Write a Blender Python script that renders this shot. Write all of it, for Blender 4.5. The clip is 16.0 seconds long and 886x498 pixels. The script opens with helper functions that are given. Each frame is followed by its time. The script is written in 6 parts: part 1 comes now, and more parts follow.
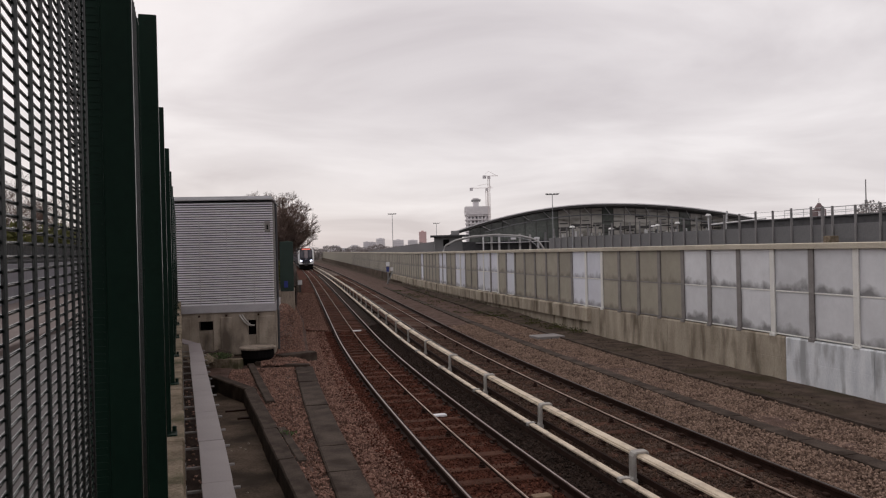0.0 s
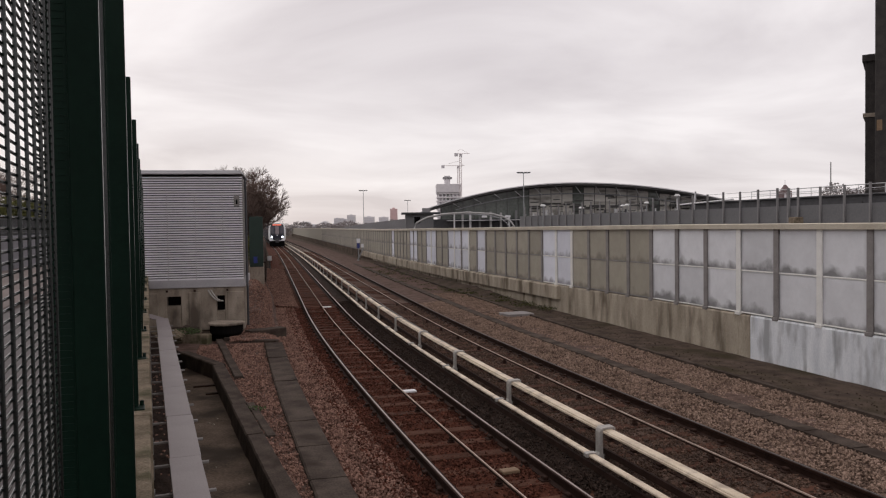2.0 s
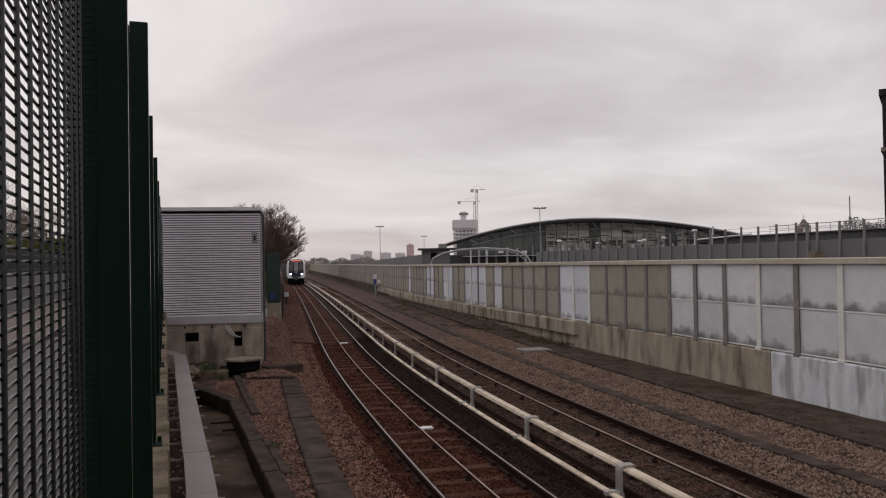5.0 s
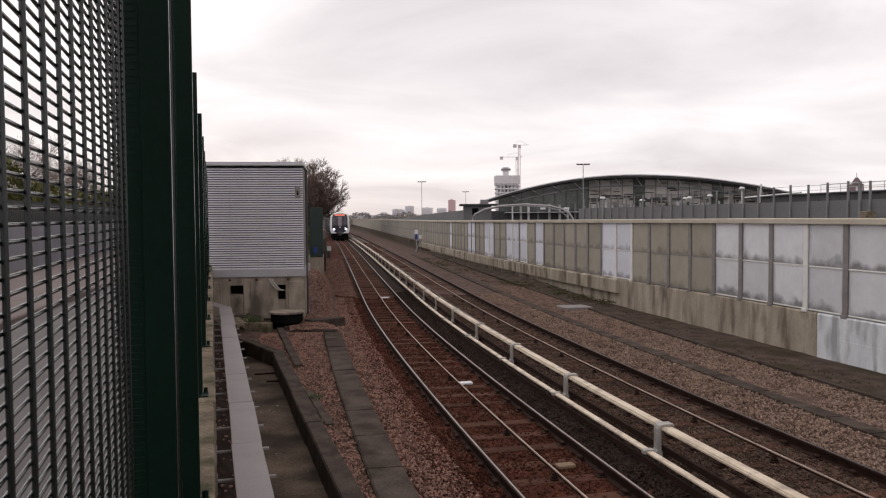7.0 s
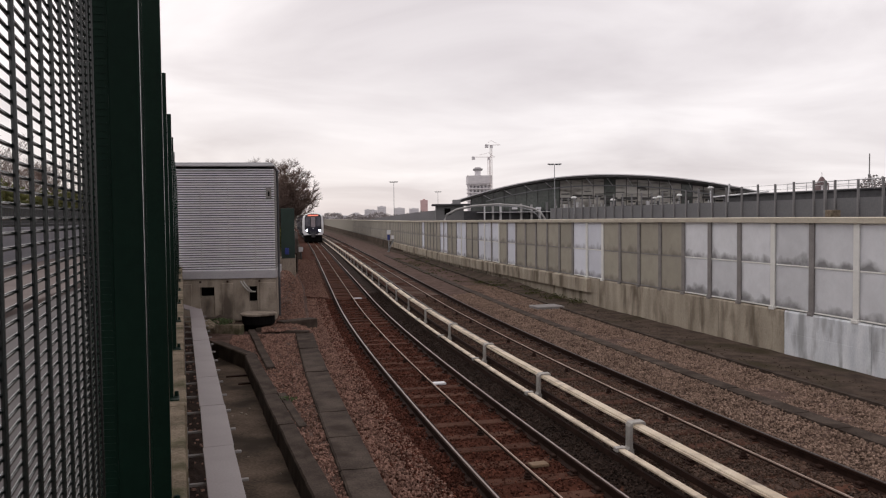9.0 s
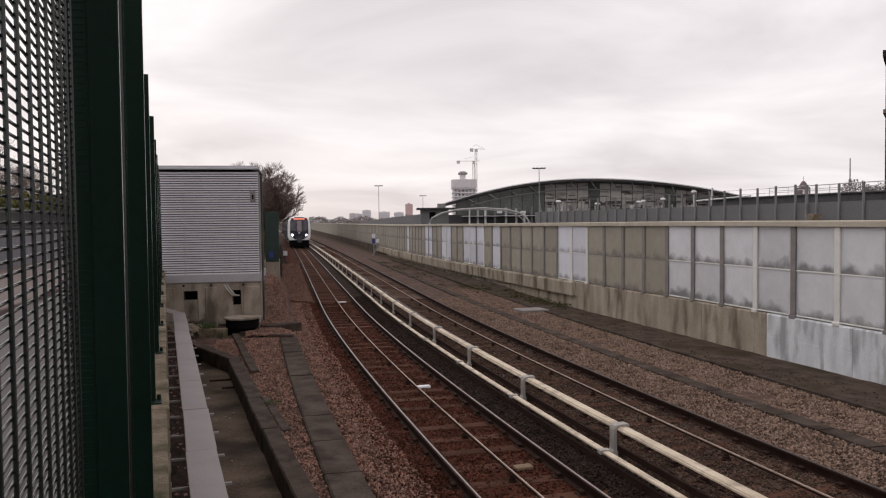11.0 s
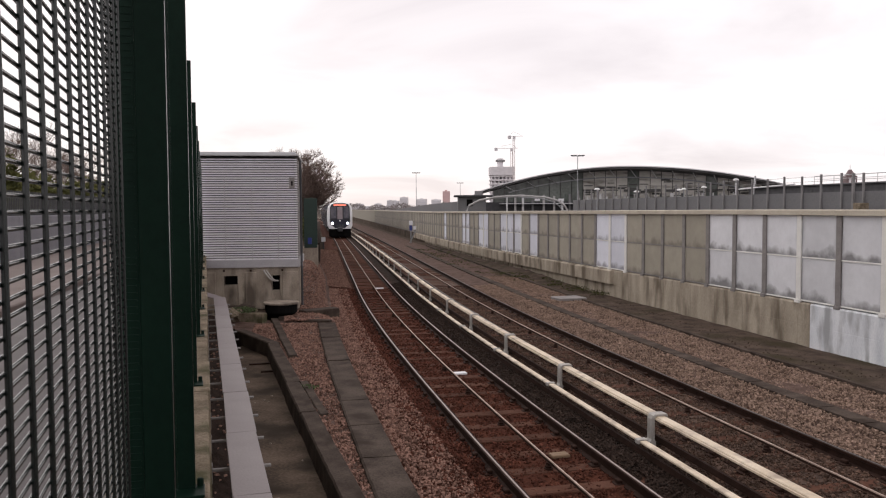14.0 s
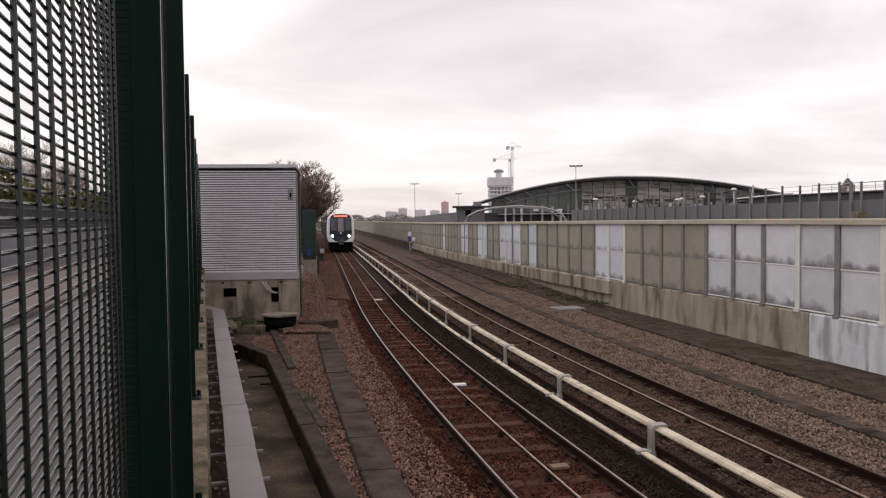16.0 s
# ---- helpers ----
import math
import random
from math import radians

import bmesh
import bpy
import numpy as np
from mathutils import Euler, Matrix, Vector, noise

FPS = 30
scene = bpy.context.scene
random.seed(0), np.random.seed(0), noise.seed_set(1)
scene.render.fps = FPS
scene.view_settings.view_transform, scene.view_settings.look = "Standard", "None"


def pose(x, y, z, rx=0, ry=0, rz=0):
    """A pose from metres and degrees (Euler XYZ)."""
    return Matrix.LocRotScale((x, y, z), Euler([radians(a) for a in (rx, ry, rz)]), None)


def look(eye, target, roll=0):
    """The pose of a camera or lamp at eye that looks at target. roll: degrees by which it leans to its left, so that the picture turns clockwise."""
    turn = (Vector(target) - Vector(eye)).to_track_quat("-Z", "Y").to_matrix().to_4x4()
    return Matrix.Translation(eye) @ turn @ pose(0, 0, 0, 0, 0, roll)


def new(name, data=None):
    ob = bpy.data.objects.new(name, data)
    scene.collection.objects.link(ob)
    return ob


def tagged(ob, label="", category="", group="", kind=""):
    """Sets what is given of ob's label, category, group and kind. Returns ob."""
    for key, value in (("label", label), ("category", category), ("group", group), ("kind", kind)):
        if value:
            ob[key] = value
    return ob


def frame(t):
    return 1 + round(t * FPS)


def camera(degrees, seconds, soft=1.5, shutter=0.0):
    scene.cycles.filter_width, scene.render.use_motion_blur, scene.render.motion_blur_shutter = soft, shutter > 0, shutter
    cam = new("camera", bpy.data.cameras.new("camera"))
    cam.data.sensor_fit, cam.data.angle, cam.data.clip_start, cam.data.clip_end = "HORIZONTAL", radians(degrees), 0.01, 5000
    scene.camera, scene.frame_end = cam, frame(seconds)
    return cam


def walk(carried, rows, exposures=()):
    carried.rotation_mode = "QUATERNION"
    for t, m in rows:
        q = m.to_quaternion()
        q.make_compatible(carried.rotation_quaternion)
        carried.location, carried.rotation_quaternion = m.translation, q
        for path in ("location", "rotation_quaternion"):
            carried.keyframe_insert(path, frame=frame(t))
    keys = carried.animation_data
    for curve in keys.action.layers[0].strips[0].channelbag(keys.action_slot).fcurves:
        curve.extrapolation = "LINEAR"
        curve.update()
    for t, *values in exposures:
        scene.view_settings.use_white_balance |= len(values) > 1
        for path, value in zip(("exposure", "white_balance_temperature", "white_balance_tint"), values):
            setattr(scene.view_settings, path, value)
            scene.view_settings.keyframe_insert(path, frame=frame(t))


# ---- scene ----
cam = camera(58.2, 16.0, soft=1.2)

PATH = [
    (0, (0.008, 0.092, 3.292), (0.062, 2.091, 3.29), -1.4),
    (0.5, (-0.005, 0.07, 3.279), (0.054, 2.069, 3.259), -1.0),
    (1, (0.012, 0.081, 3.309), (0.013, 2.08, 3.249), -0.9),
    (1.5, (-0.003, 0.102, 3.305), (0.068, 2.098, 3.194), -0.4),
    (2, (0.005, 0.097, 3.278), (0.131, 2.093, 3.218), -0.8),
    (2.5, (0.017, 0.09, 3.293), (0.196, 2.082, 3.291), -1.5),
    (3, (0.0, 0.076, 3.29), (0.152, 2.069, 3.222), -0.8),
    (3.5, (0.006, 0.108, 3.295), (0.107, 2.104, 3.349), -1.9),
    (3.7, (-0.009, 0.098, 3.279), (0.063, 2.096, 3.302), -1.3),
    (5.8, (0.002, 0.082, 3.274), (0.095, 2.079, 3.308), -0.8),
    (6, (-0.002, 0.08, 3.276), (0.067, 2.078, 3.242), -0.7),
    (6.5, (0.0, 0.063, 3.291), (0.057, 2.061, 3.234), -0.6),
    (7, (0.005, 0.086, 3.297), (-0.014, 2.084, 3.217), -0.4),
    (7.5, (0.006, 0.09, 3.279), (0.058, 2.088, 3.207), -0.5),
    (8, (-0.003, 0.082, 3.289), (0.05, 2.08, 3.207), -0.5),
    (10.3, (0.013, 0.078, 3.307), (0.066, 2.076, 3.245), -1.0),
    (10.5, (0.002, 0.056, 3.293), (0.089, 2.054, 3.241), -0.7),
    (11, (0.01, 0.076, 3.291), (0.098, 2.073, 3.22), -0.6),
    (11.5, (0.001, 0.098, 3.293), (0.086, 2.095, 3.229), -0.8),
    (12, (0.001, 0.09, 3.278), (0.055, 2.087, 3.175), -0.2),
    (12.5, (0.002, 0.078, 3.288), (-0.045, 2.07, 3.116), 0.2),
    (13, (-0.002, 0.074, 3.283), (-0.014, 2.07, 3.153), -0.1),
    (13.5, (-0.004, 0.075, 3.285), (-0.012, 2.071, 3.17), -0.3),
    (14, (0.001, 0.085, 3.282), (-0.004, 2.082, 3.18), -0.3),
    (14.5, (0.008, 0.078, 3.291), (0.002, 2.075, 3.193), -0.4),
    (15, (-0.009, 0.077, 3.288), (-0.014, 2.074, 3.176), -0.3),
    (15.5, (0.001, 0.092, 3.284), (-0.004, 2.091, 3.197), -0.5),
    (16, (0.005, 0.085, 3.29), (0.003, 2.083, 3.215), -0.6),
]
EXPOSURES = [(0.0, -0.22), (0.5, -0.2), (1.0, 0.03), (1.5, -0.02), (2.0, -0.12), (2.5, -0.02), (3.0, -0.34), (3.5, -0.42), (6.0, -0.37), (6.5, -0.12), (7.0, 0.08), (8.0, -0.02), (10.5, -0.02), (11.5, 0.03), (12.0, 0.03), (12.5, 0.62), (13.0, 0.39), (13.5, 0.31), (14.5, 0.23), (16.0, 0.11)]
walk(cam, [(t, look(eye, target, roll)) for t, eye, target, roll in PATH], EXPOSURES)

# ---- world, sky and sun ----
world = bpy.data.worlds.new("overcast_sky")
scene.world = world
world.use_nodes = True
wn, wl = world.node_tree.nodes, world.node_tree.links
wn.clear()
w_out = wn.new("ShaderNodeOutputWorld")
w_bg = wn.new("ShaderNodeBackground")
w_sky = wn.new("ShaderNodeTexSky")
w_sky.sky_type = "NISHITA"
w_sky.sun_disc = False
w_sky.sun_elevation, w_sky.sun_rotation = radians(28), radians(-25)
w_tc = wn.new("ShaderNodeTexCoord")
w_sep = wn.new("ShaderNodeSeparateXYZ")
wl.new(w_tc.outputs["Generated"], w_sep.inputs[0])
w_add = wn.new("ShaderNodeMath")
w_add.operation = "ADD"
w_add.inputs[1].default_value = 0.22
wl.new(w_sep.outputs["Z"], w_add.inputs[0])
w_max = wn.new("ShaderNodeMath")
w_max.operation = "MAXIMUM"
w_max.inputs[1].default_value = 0.12
wl.new(w_add.outputs[0], w_max.inputs[0])
w_div = wn.new("ShaderNodeVectorMath")
w_div.operation = "DIVIDE"
w_comb = wn.new("ShaderNodeCombineXYZ")
for axis in "XYZ":
    wl.new(w_max.outputs[0], w_comb.inputs[axis])
wl.new(w_tc.outputs["Generated"], w_div.inputs[0])
wl.new(w_comb.outputs[0], w_div.inputs[1])
w_map = wn.new("ShaderNodeMapping")
w_map.inputs["Scale"].default_value = (0.8, 1.0, 0.3)
w_map.inputs["Rotation"].default_value = (0, 0, radians(12))
w_map.inputs["Location"].default_value = (2.3, 0.7, 0)
wl.new(w_div.outputs[0], w_map.inputs[0])
w_noise = wn.new("ShaderNodeTexNoise")
w_noise.inputs["Scale"].default_value = 1.3
w_noise.inputs["Detail"].default_value = 6
w_noise.inputs["Roughness"].default_value = 0.5
w_noise.inputs["Distortion"].default_value = 0.5
wl.new(w_map.outputs[0], w_noise.inputs["Vector"])
w_ramp = wn.new("ShaderNodeValToRGB")
w_ramp.color_ramp.elements[0].position, w_ramp.color_ramp.elements[0].color = 0.34, (0.645, 0.59, 0.605, 1)
w_ramp.color_ramp.elements[1].position, w_ramp.color_ramp.elements[1].color = 0.66, (0.93, 0.874, 0.879, 1)
wl.new(w_noise.outputs["Fac"], w_ramp.inputs[0])
w_sum = wn.new("ShaderNodeMix")
w_sum.data_type, w_sum.blend_type = "RGBA", "ADD"
w_sum.inputs["Factor"].default_value = 0.006
wl.new(w_ramp.outputs[0], w_sum.inputs["A"])
wl.new(w_sky.outputs[0], w_sum.inputs["B"])
wl.new(w_sum.outputs["Result"], w_bg.inputs["Color"])
w_bg.inputs["Strength"].default_value = 1.06
wl.new(w_bg.outputs[0], w_out.inputs["Surface"])

sun_data = bpy.data.lights.new("sun", "SUN")
sun_data.energy, sun_data.angle, sun_data.color = 0.5, radians(25), (1.0, 0.96, 0.92)
sun = new("sun", sun_data)
sun.matrix_world = look((-20, 40, 30), (0, 0, 0))


# ---- materials ----
def mat(name, a, b, rough=0.8, scale=6.0, fine=60.0, bump=0.3, metal=0.0, depth=0.02, island=0.0, stretch=(1, 1, 1), spot=None, spot_scale=1.5):
    """Two colours mixed by coarse and fine noise, with relief; spot adds a third colour in large patches."""
    m = bpy.data.materials.new(name)
    m.use_nodes = True
    n, l = m.node_tree.nodes, m.node_tree.links
    bsdf = n["Principled BSDF"]
    tc = n.new("ShaderNodeTexCoord")
    mp = n.new("ShaderNodeMapping")
    mp.inputs["Scale"].default_value = stretch
    l.new(tc.outputs["Object"], mp.inputs[0])
    n1 = n.new("ShaderNodeTexNoise")
    n1.inputs["Scale"].default_value, n1.inputs["Detail"].default_value = scale, 6
    n2 = n.new("ShaderNodeTexNoise")
    n2.inputs["Scale"].default_value, n2.inputs["Detail"].default_value = fine, 4
    l.new(mp.outputs[0], n1.inputs["Vector"])
    l.new(mp.outputs[0], n2.inputs["Vector"])
    add = n.new("ShaderNodeMath")
    add.operation = "MULTIPLY_ADD"
    add.inputs[1].default_value = 0.6
    half = n.new("ShaderNodeMath")
    half.operation = "MULTIPLY"
    half.inputs[1].default_value = 0.4
    l.new(n2.outputs["Fac"], half.inputs[0])
    l.new(n1.outputs["Fac"], add.inputs[0])
    l.new(half.outputs[0], add.inputs[2])
    last = add.outputs[0]
    if island:
        info = n.new("ShaderNodeObjectInfo")
        geo = n.new("ShaderNodeNewGeometry")
        both = n.new("ShaderNodeMath")
        l.new(info.outputs["Random"], both.inputs[0])
        l.new(geo.outputs["Random Per Island"], both.inputs[1])
        part_ = n.new("ShaderNodeMath")
        part_.operation = "MULTIPLY_ADD"
        part_.inputs[1].default_value = island
        l.new(both.outputs[0], part_.inputs[0])
        shift = n.new("ShaderNodeMath")
        shift.operation = "SUBTRACT"
        shift.inputs[1].default_value = island
        l.new(last, shift.inputs[0])
        l.new(shift.outputs[0], part_.inputs[2])
        last = part_.outputs[0]
    ramp = n.new("ShaderNodeValToRGB")
    ramp.color_ramp.elements[0].position, ramp.color_ramp.elements[0].color = 0.32, (*a, 1)
    ramp.color_ramp.elements[1].position, ramp.color_ramp.elements[1].color = 0.68, (*b, 1)
    l.new(last, ramp.inputs[0])
    colour = ramp.outputs[0]
    if spot:
        n3 = n.new("ShaderNodeTexNoise")
        n3.inputs["Scale"].default_value, n3.inputs["Detail"].default_value = spot_scale, 5
        l.new(mp.outputs[0], n3.inputs["Vector"])
        r3 = n.new("ShaderNodeValToRGB")
        r3.color_ramp.elements[0].position, r3.color_ramp.elements[1].position = 0.5, 0.66
        l.new(n3.outputs["Fac"], r3.inputs[0])
        mix = n.new("ShaderNodeMix")
        mix.data_type = "RGBA"
        l.new(r3.outputs[0], mix.inputs["Factor"])
        l.new(colour, mix.inputs["A"])
        mix.inputs["B"].default_value = (*spot, 1)
        colour = mix.outputs["Result"]
    l.new(colour, bsdf.inputs["Base Color"])
    bsdf.inputs["Roughness"].default_value, bsdf.inputs["Metallic"].default_value = rough, metal
    if bump:
        bm_ = n.new("ShaderNodeBump")
        bm_.inputs["Strength"].default_value, bm_.inputs["Distance"].default_value = bump, depth
        l.new(last, bm_.inputs["Height"])
        l.new(bm_.outputs[0], bsdf.inputs["Normal"])
    return m


def glow(name, colour, strength):
    m = bpy.data.materials.new(name)
    m.use_nodes = True
    b = m.node_tree.nodes["Principled BSDF"]
    b.inputs["Base Color"].default_value = (*colour, 1)
    b.inputs["Emission Color"].default_value, b.inputs["Emission Strength"].default_value = (*colour, 1), strength
    return m


def panel_mat(name, clean, dirt, streak=0.5):
    """Painted panel: grime gathers in a ragged band along the lower edge of the panel and in faint streaks."""
    m = bpy.data.materials.new(name)
    m.use_nodes = True
    n, l = m.node_tree.nodes, m.node_tree.links
    bsdf = n["Principled BSDF"]
    tc, geo, info = n.new("ShaderNodeTexCoord"), n.new("ShaderNodeNewGeometry"), n.new("ShaderNodeObjectInfo")
    sep = n.new("ShaderNodeSeparateXYZ")
    l.new(tc.outputs["Object"], sep.inputs[0])
    n1 = n.new("ShaderNodeTexNoise")
    n1.inputs["Scale"].default_value, n1.inputs["Detail"].default_value = 2.3, 4.5
    l.new(geo.outputs["Position"], n1.inputs["Vector"])
    # height over the lower edge, frayed by the noise
    fray = n.new("ShaderNodeMath")
    fray.operation = "MULTIPLY_ADD"
    fray.inputs[1].default_value = -0.75
    l.new(n1.outputs["Fac"], fray.inputs[0])
    l.new(sep.outputs["Z"], fray.inputs[2])
    r = n.new("ShaderNodeMapRange")
    r.inputs["From Min"].default_value, r.inputs["From Max"].default_value = -0.38, -0.15
    r.inputs["To Min"].default_value, r.inputs["To Max"].default_value = 1.0, 0.0
    l.new(fray.outputs[0], r.inputs["Value"])
    n2 = n.new("ShaderNodeTexNoise")
    n2.inputs["Scale"].default_value, n2.inputs["Detail"].default_value = 1.6, 8
    n2.inputs["Roughness"].default_value = 0.7
    l.new(geo.outputs["Position"], n2.inputs["Vector"])
    r2 = n.new("ShaderNodeMapRange")
    r2.inputs["From Min"].default_value, r2.inputs["From Max"].default_value = 0.38, 0.75
    r2.inputs["To Max"].default_value = streak
    l.new(n2.outputs["Fac"], r2.inputs["Value"])
    side = n.new("ShaderNodeMath")
    side.operation = "ABSOLUTE"
    l.new(sep.outputs["Y"], side.inputs[0])
    side2 = n.new("ShaderNodeMath")
    side2.operation = "MULTIPLY_ADD"
    side2.inputs[1].default_value = 0.22
    l.new(n1.outputs["Fac"], side2.inputs[0])
    l.new(side.outputs[0], side2.inputs[2])
    r3 = n.new("ShaderNodeMapRange")
    r3.inputs["From Min"].default_value, r3.inputs["From Max"].default_value = 0.62, 0.78
    r3.inputs["To Max"].default_value = 0.6
    l.new(side2.outputs[0], r3.inputs["Value"])
    edge = n.new("ShaderNodeMath")
    edge.operation = "MAXIMUM"
    l.new(r.outputs[0], edge.inputs[0])
    l.new(r3.outputs[0], edge.inputs[1])
    top = n.new("ShaderNodeMath")
    top.operation = "MAXIMUM"
    l.new(edge.outputs[0], top.inputs[0])
    l.new(r2.outputs[0], top.inputs[1])
    lim = n.new("ShaderNodeMath")
    lim.operation = "MULTIPLY"
    lim.inputs[1].default_value = 0.92
    l.new(top.outputs[0], lim.inputs[0])
    mix = n.new("ShaderNodeMix")
    mix.data_type = "RGBA"
    l.new(lim.outputs[0], mix.inputs["Factor"])
    mix.inputs["A"].default_value, mix.inputs["B"].default_value = (*clean, 1), (*dirt, 1)
    hsv = n.new("ShaderNodeHueSaturation")
    val = n.new("ShaderNodeMapRange")
    val.inputs["To Min"].default_value, val.inputs["To Max"].default_value = 0.88, 1.08
    l.new(info.outputs["Random"], val.inputs["Value"])
    l.new(val.outputs[0], hsv.inputs["Value"])
    l.new(mix.outputs["Result"], hsv.inputs["Color"])
    l.new(hsv.outputs[0], bsdf.inputs["Base Color"])
    bsdf.inputs["Roughness"].default_value = 0.7
    b = n.new("ShaderNodeBump")
    b.inputs["Strength"].default_value, b.inputs["Distance"].default_value = 0.25, 0.01
    l.new(n2.outputs["Fac"], b.inputs["Height"])
    l.new(b.outputs[0], bsdf.inputs["Normal"])
    return m


M_BALLAST = mat("ballast_bed", (0.055, 0.035, 0.028), (0.16, 0.108, 0.09), 0.95, 3, 26, 1.0, depth=0.05)
M_STONE = mat("ballast_stone", (0.1, 0.058, 0.045), (0.345, 0.208, 0.163), 0.9, 3, 40, 0.3, island=0.35)
M_STONE_GREY = mat("grey_brown_stone", (0.085, 0.057, 0.043), (0.345, 0.245, 0.19), 0.9, 3, 40, 0.3, island=0.35)
M_RUSTBED = mat("rust_stained_ballast", (0.036, 0.0128, 0.0078), (0.096, 0.034, 0.0205), 0.95, 4, 28, 1.0, depth=0.05)
M_RUSTSTONE = mat("rust_stained_stone", (0.05, 0.0195, 0.0135), (0.19, 0.074, 0.05), 0.9, 3, 40, 0.3, island=0.32)
M_FARBED = mat("brown_track_ballast", (0.038, 0.02, 0.0125), (0.115, 0.064, 0.041), 0.95, 4, 28, 1.0, depth=0.05)
M_FARSTONE = mat("brown_track_stone", (0.056, 0.031, 0.02), (0.205, 0.118, 0.08), 0.9, 3, 40, 0.3, island=0.3)
M_DIRT = mat("trackside_dirt", (0.034, 0.0245, 0.019), (0.125, 0.093, 0.074), 0.95, 2.4, 34, 1.0, depth=0.04, spot=(0.05257, 0.04212, 0.02616), spot_scale=0.7)
# dark stone, blackened further for the shadow beneath the cover board
M_DARKSTONE = mat("shaded_dark_stone", (0.006, 0.0045, 0.004), (0.045, 0.030, 0.024), 0.7, 3, 40, 0.3, island=0.35)
M_SOIL = mat("dark_soil", (0.01168, 0.007944, 0.006916), (0.05842, 0.03972, 0.03112), 0.95, 5, 40, 1.0, depth=0.05)
M_SLEEPER = mat("old_sleeper_timber", (0.036, 0.0165, 0.0108), (0.118, 0.056, 0.038), 0.85, 3, 40, 0.5, island=0.2, stretch=(1, 6, 6))
M_SLEEPER_NEW = mat("pale_new_timber", (0.1560, 0.0975, 0.0553), (0.2470, 0.1690, 0.1040), 0.8, 4, 40, 0.4, stretch=(1, 6, 6))
M_RAILSIDE = mat("rusty_rail", (0.018, 0.0098, 0.0075), (0.042, 0.023, 0.0175), 0.75, 6, 60, 0.3)
M_RAILHEAD = mat("worn_rail_head", (0.22, 0.165, 0.15), (0.4, 0.33, 0.3), 0.3, 2, 30, 0.05, metal=0.4, stretch=(4, 0.4, 4))
M_RAILDULL = mat("dull_rail_head", (0.05, 0.04, 0.035), (0.13, 0.11, 0.10), 0.45, 2, 30, 0.05, metal=0.5)
M_CENTRE = mat("centre_rail_steel", (0.304, 0.2166, 0.1748), (0.6384, 0.5054, 0.4195), 0.5, 3, 40, 0.1, metal=0.3)
M_BOARD = mat("cream_cover_board", (0.5152, 0.414, 0.2944), (0.736, 0.6348, 0.4968), 0.6, 2.5, 40, 0.15, spot=(0.36, 0.29, 0.22), spot_scale=3)
M_BRACKET = mat("grey_bracket", (0.26, 0.24, 0.22), (0.46, 0.44, 0.41), 0.7, 6, 50, 0.25)
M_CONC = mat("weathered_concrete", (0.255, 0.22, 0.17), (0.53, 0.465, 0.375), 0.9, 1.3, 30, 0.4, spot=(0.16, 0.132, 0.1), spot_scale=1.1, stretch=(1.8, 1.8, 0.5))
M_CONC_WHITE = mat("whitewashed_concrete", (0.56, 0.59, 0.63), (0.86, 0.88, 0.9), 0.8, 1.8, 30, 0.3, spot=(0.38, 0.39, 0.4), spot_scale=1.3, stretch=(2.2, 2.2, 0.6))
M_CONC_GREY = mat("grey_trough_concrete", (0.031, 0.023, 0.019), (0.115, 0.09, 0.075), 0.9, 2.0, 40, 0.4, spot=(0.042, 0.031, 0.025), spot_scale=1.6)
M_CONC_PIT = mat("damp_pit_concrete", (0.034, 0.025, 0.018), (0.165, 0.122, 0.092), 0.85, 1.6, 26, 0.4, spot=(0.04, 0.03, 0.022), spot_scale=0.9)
M_CONC_PALE = mat("pale_concrete", (0.19, 0.155, 0.125), (0.43, 0.37, 0.305), 0.9, 2.2, 40, 0.4, spot=(0.12, 0.098, 0.08), spot_scale=1.3, stretch=(1.4, 1.4, 0.7))
M_KERB = mat("pebbled_kerb_concrete", (0.11, 0.085, 0.06), (0.34, 0.28, 0.21), 0.95, 5, 60, 0.9, depth=0.03, spot=(0.09, 0.085, 0.05), spot_scale=3)
M_COVER = mat("grey_tray_cover", (0.21, 0.18, 0.182), (0.295, 0.26, 0.262), 0.6, 1.5, 50, 0.1, island=0.06)
M_STEEL = mat("galvanised_steel", (0.22, 0.23, 0.24), (0.40, 0.41, 0.42), 0.5, 5, 60, 0.1, metal=0.5)
M_GREEN = mat("dark_green_paint", (0.0015, 0.01, 0.006), (0.004, 0.018, 0.011), 0.5, 3, 60, 0.1)
M_GREENFAR = mat("faded_green_paint", (0.006, 0.018, 0.013), (0.014, 0.036, 0.027), 0.6, 1.5, 30, 0.1)
M_WIRE = mat("green_coated_wire", (0.006, 0.009, 0.008), (0.011, 0.016, 0.014), 0.24, 3, 60, 0.0)
M_WIRE.node_tree.nodes["Principled BSDF"].inputs["IOR"].default_value = 1.55
M_LOUVRE = mat("grey_louvre_paint", (0.66, 0.63, 0.67), (0.8, 0.77, 0.81), 0.5, 0.8, 30, 0.05)
M_FLASH = mat("grey_flashing", (0.3, 0.29, 0.305), (0.42, 0.4, 0.415), 0.5, 1.2, 30, 0.05)
M_ROOF = mat("grey_roof_sheet", (0.345, 0.345, 0.3565), (0.483, 0.483, 0.4945), 0.6, 1.5, 30, 0.1)
M_BLACK = mat("black_void", (0.004, 0.004, 0.004), (0.010, 0.009, 0.009), 0.9, 3, 30, 0.0)
M_GREEN.node_tree.nodes["Principled BSDF"].inputs["Specular IOR Level"].default_value = 0.12
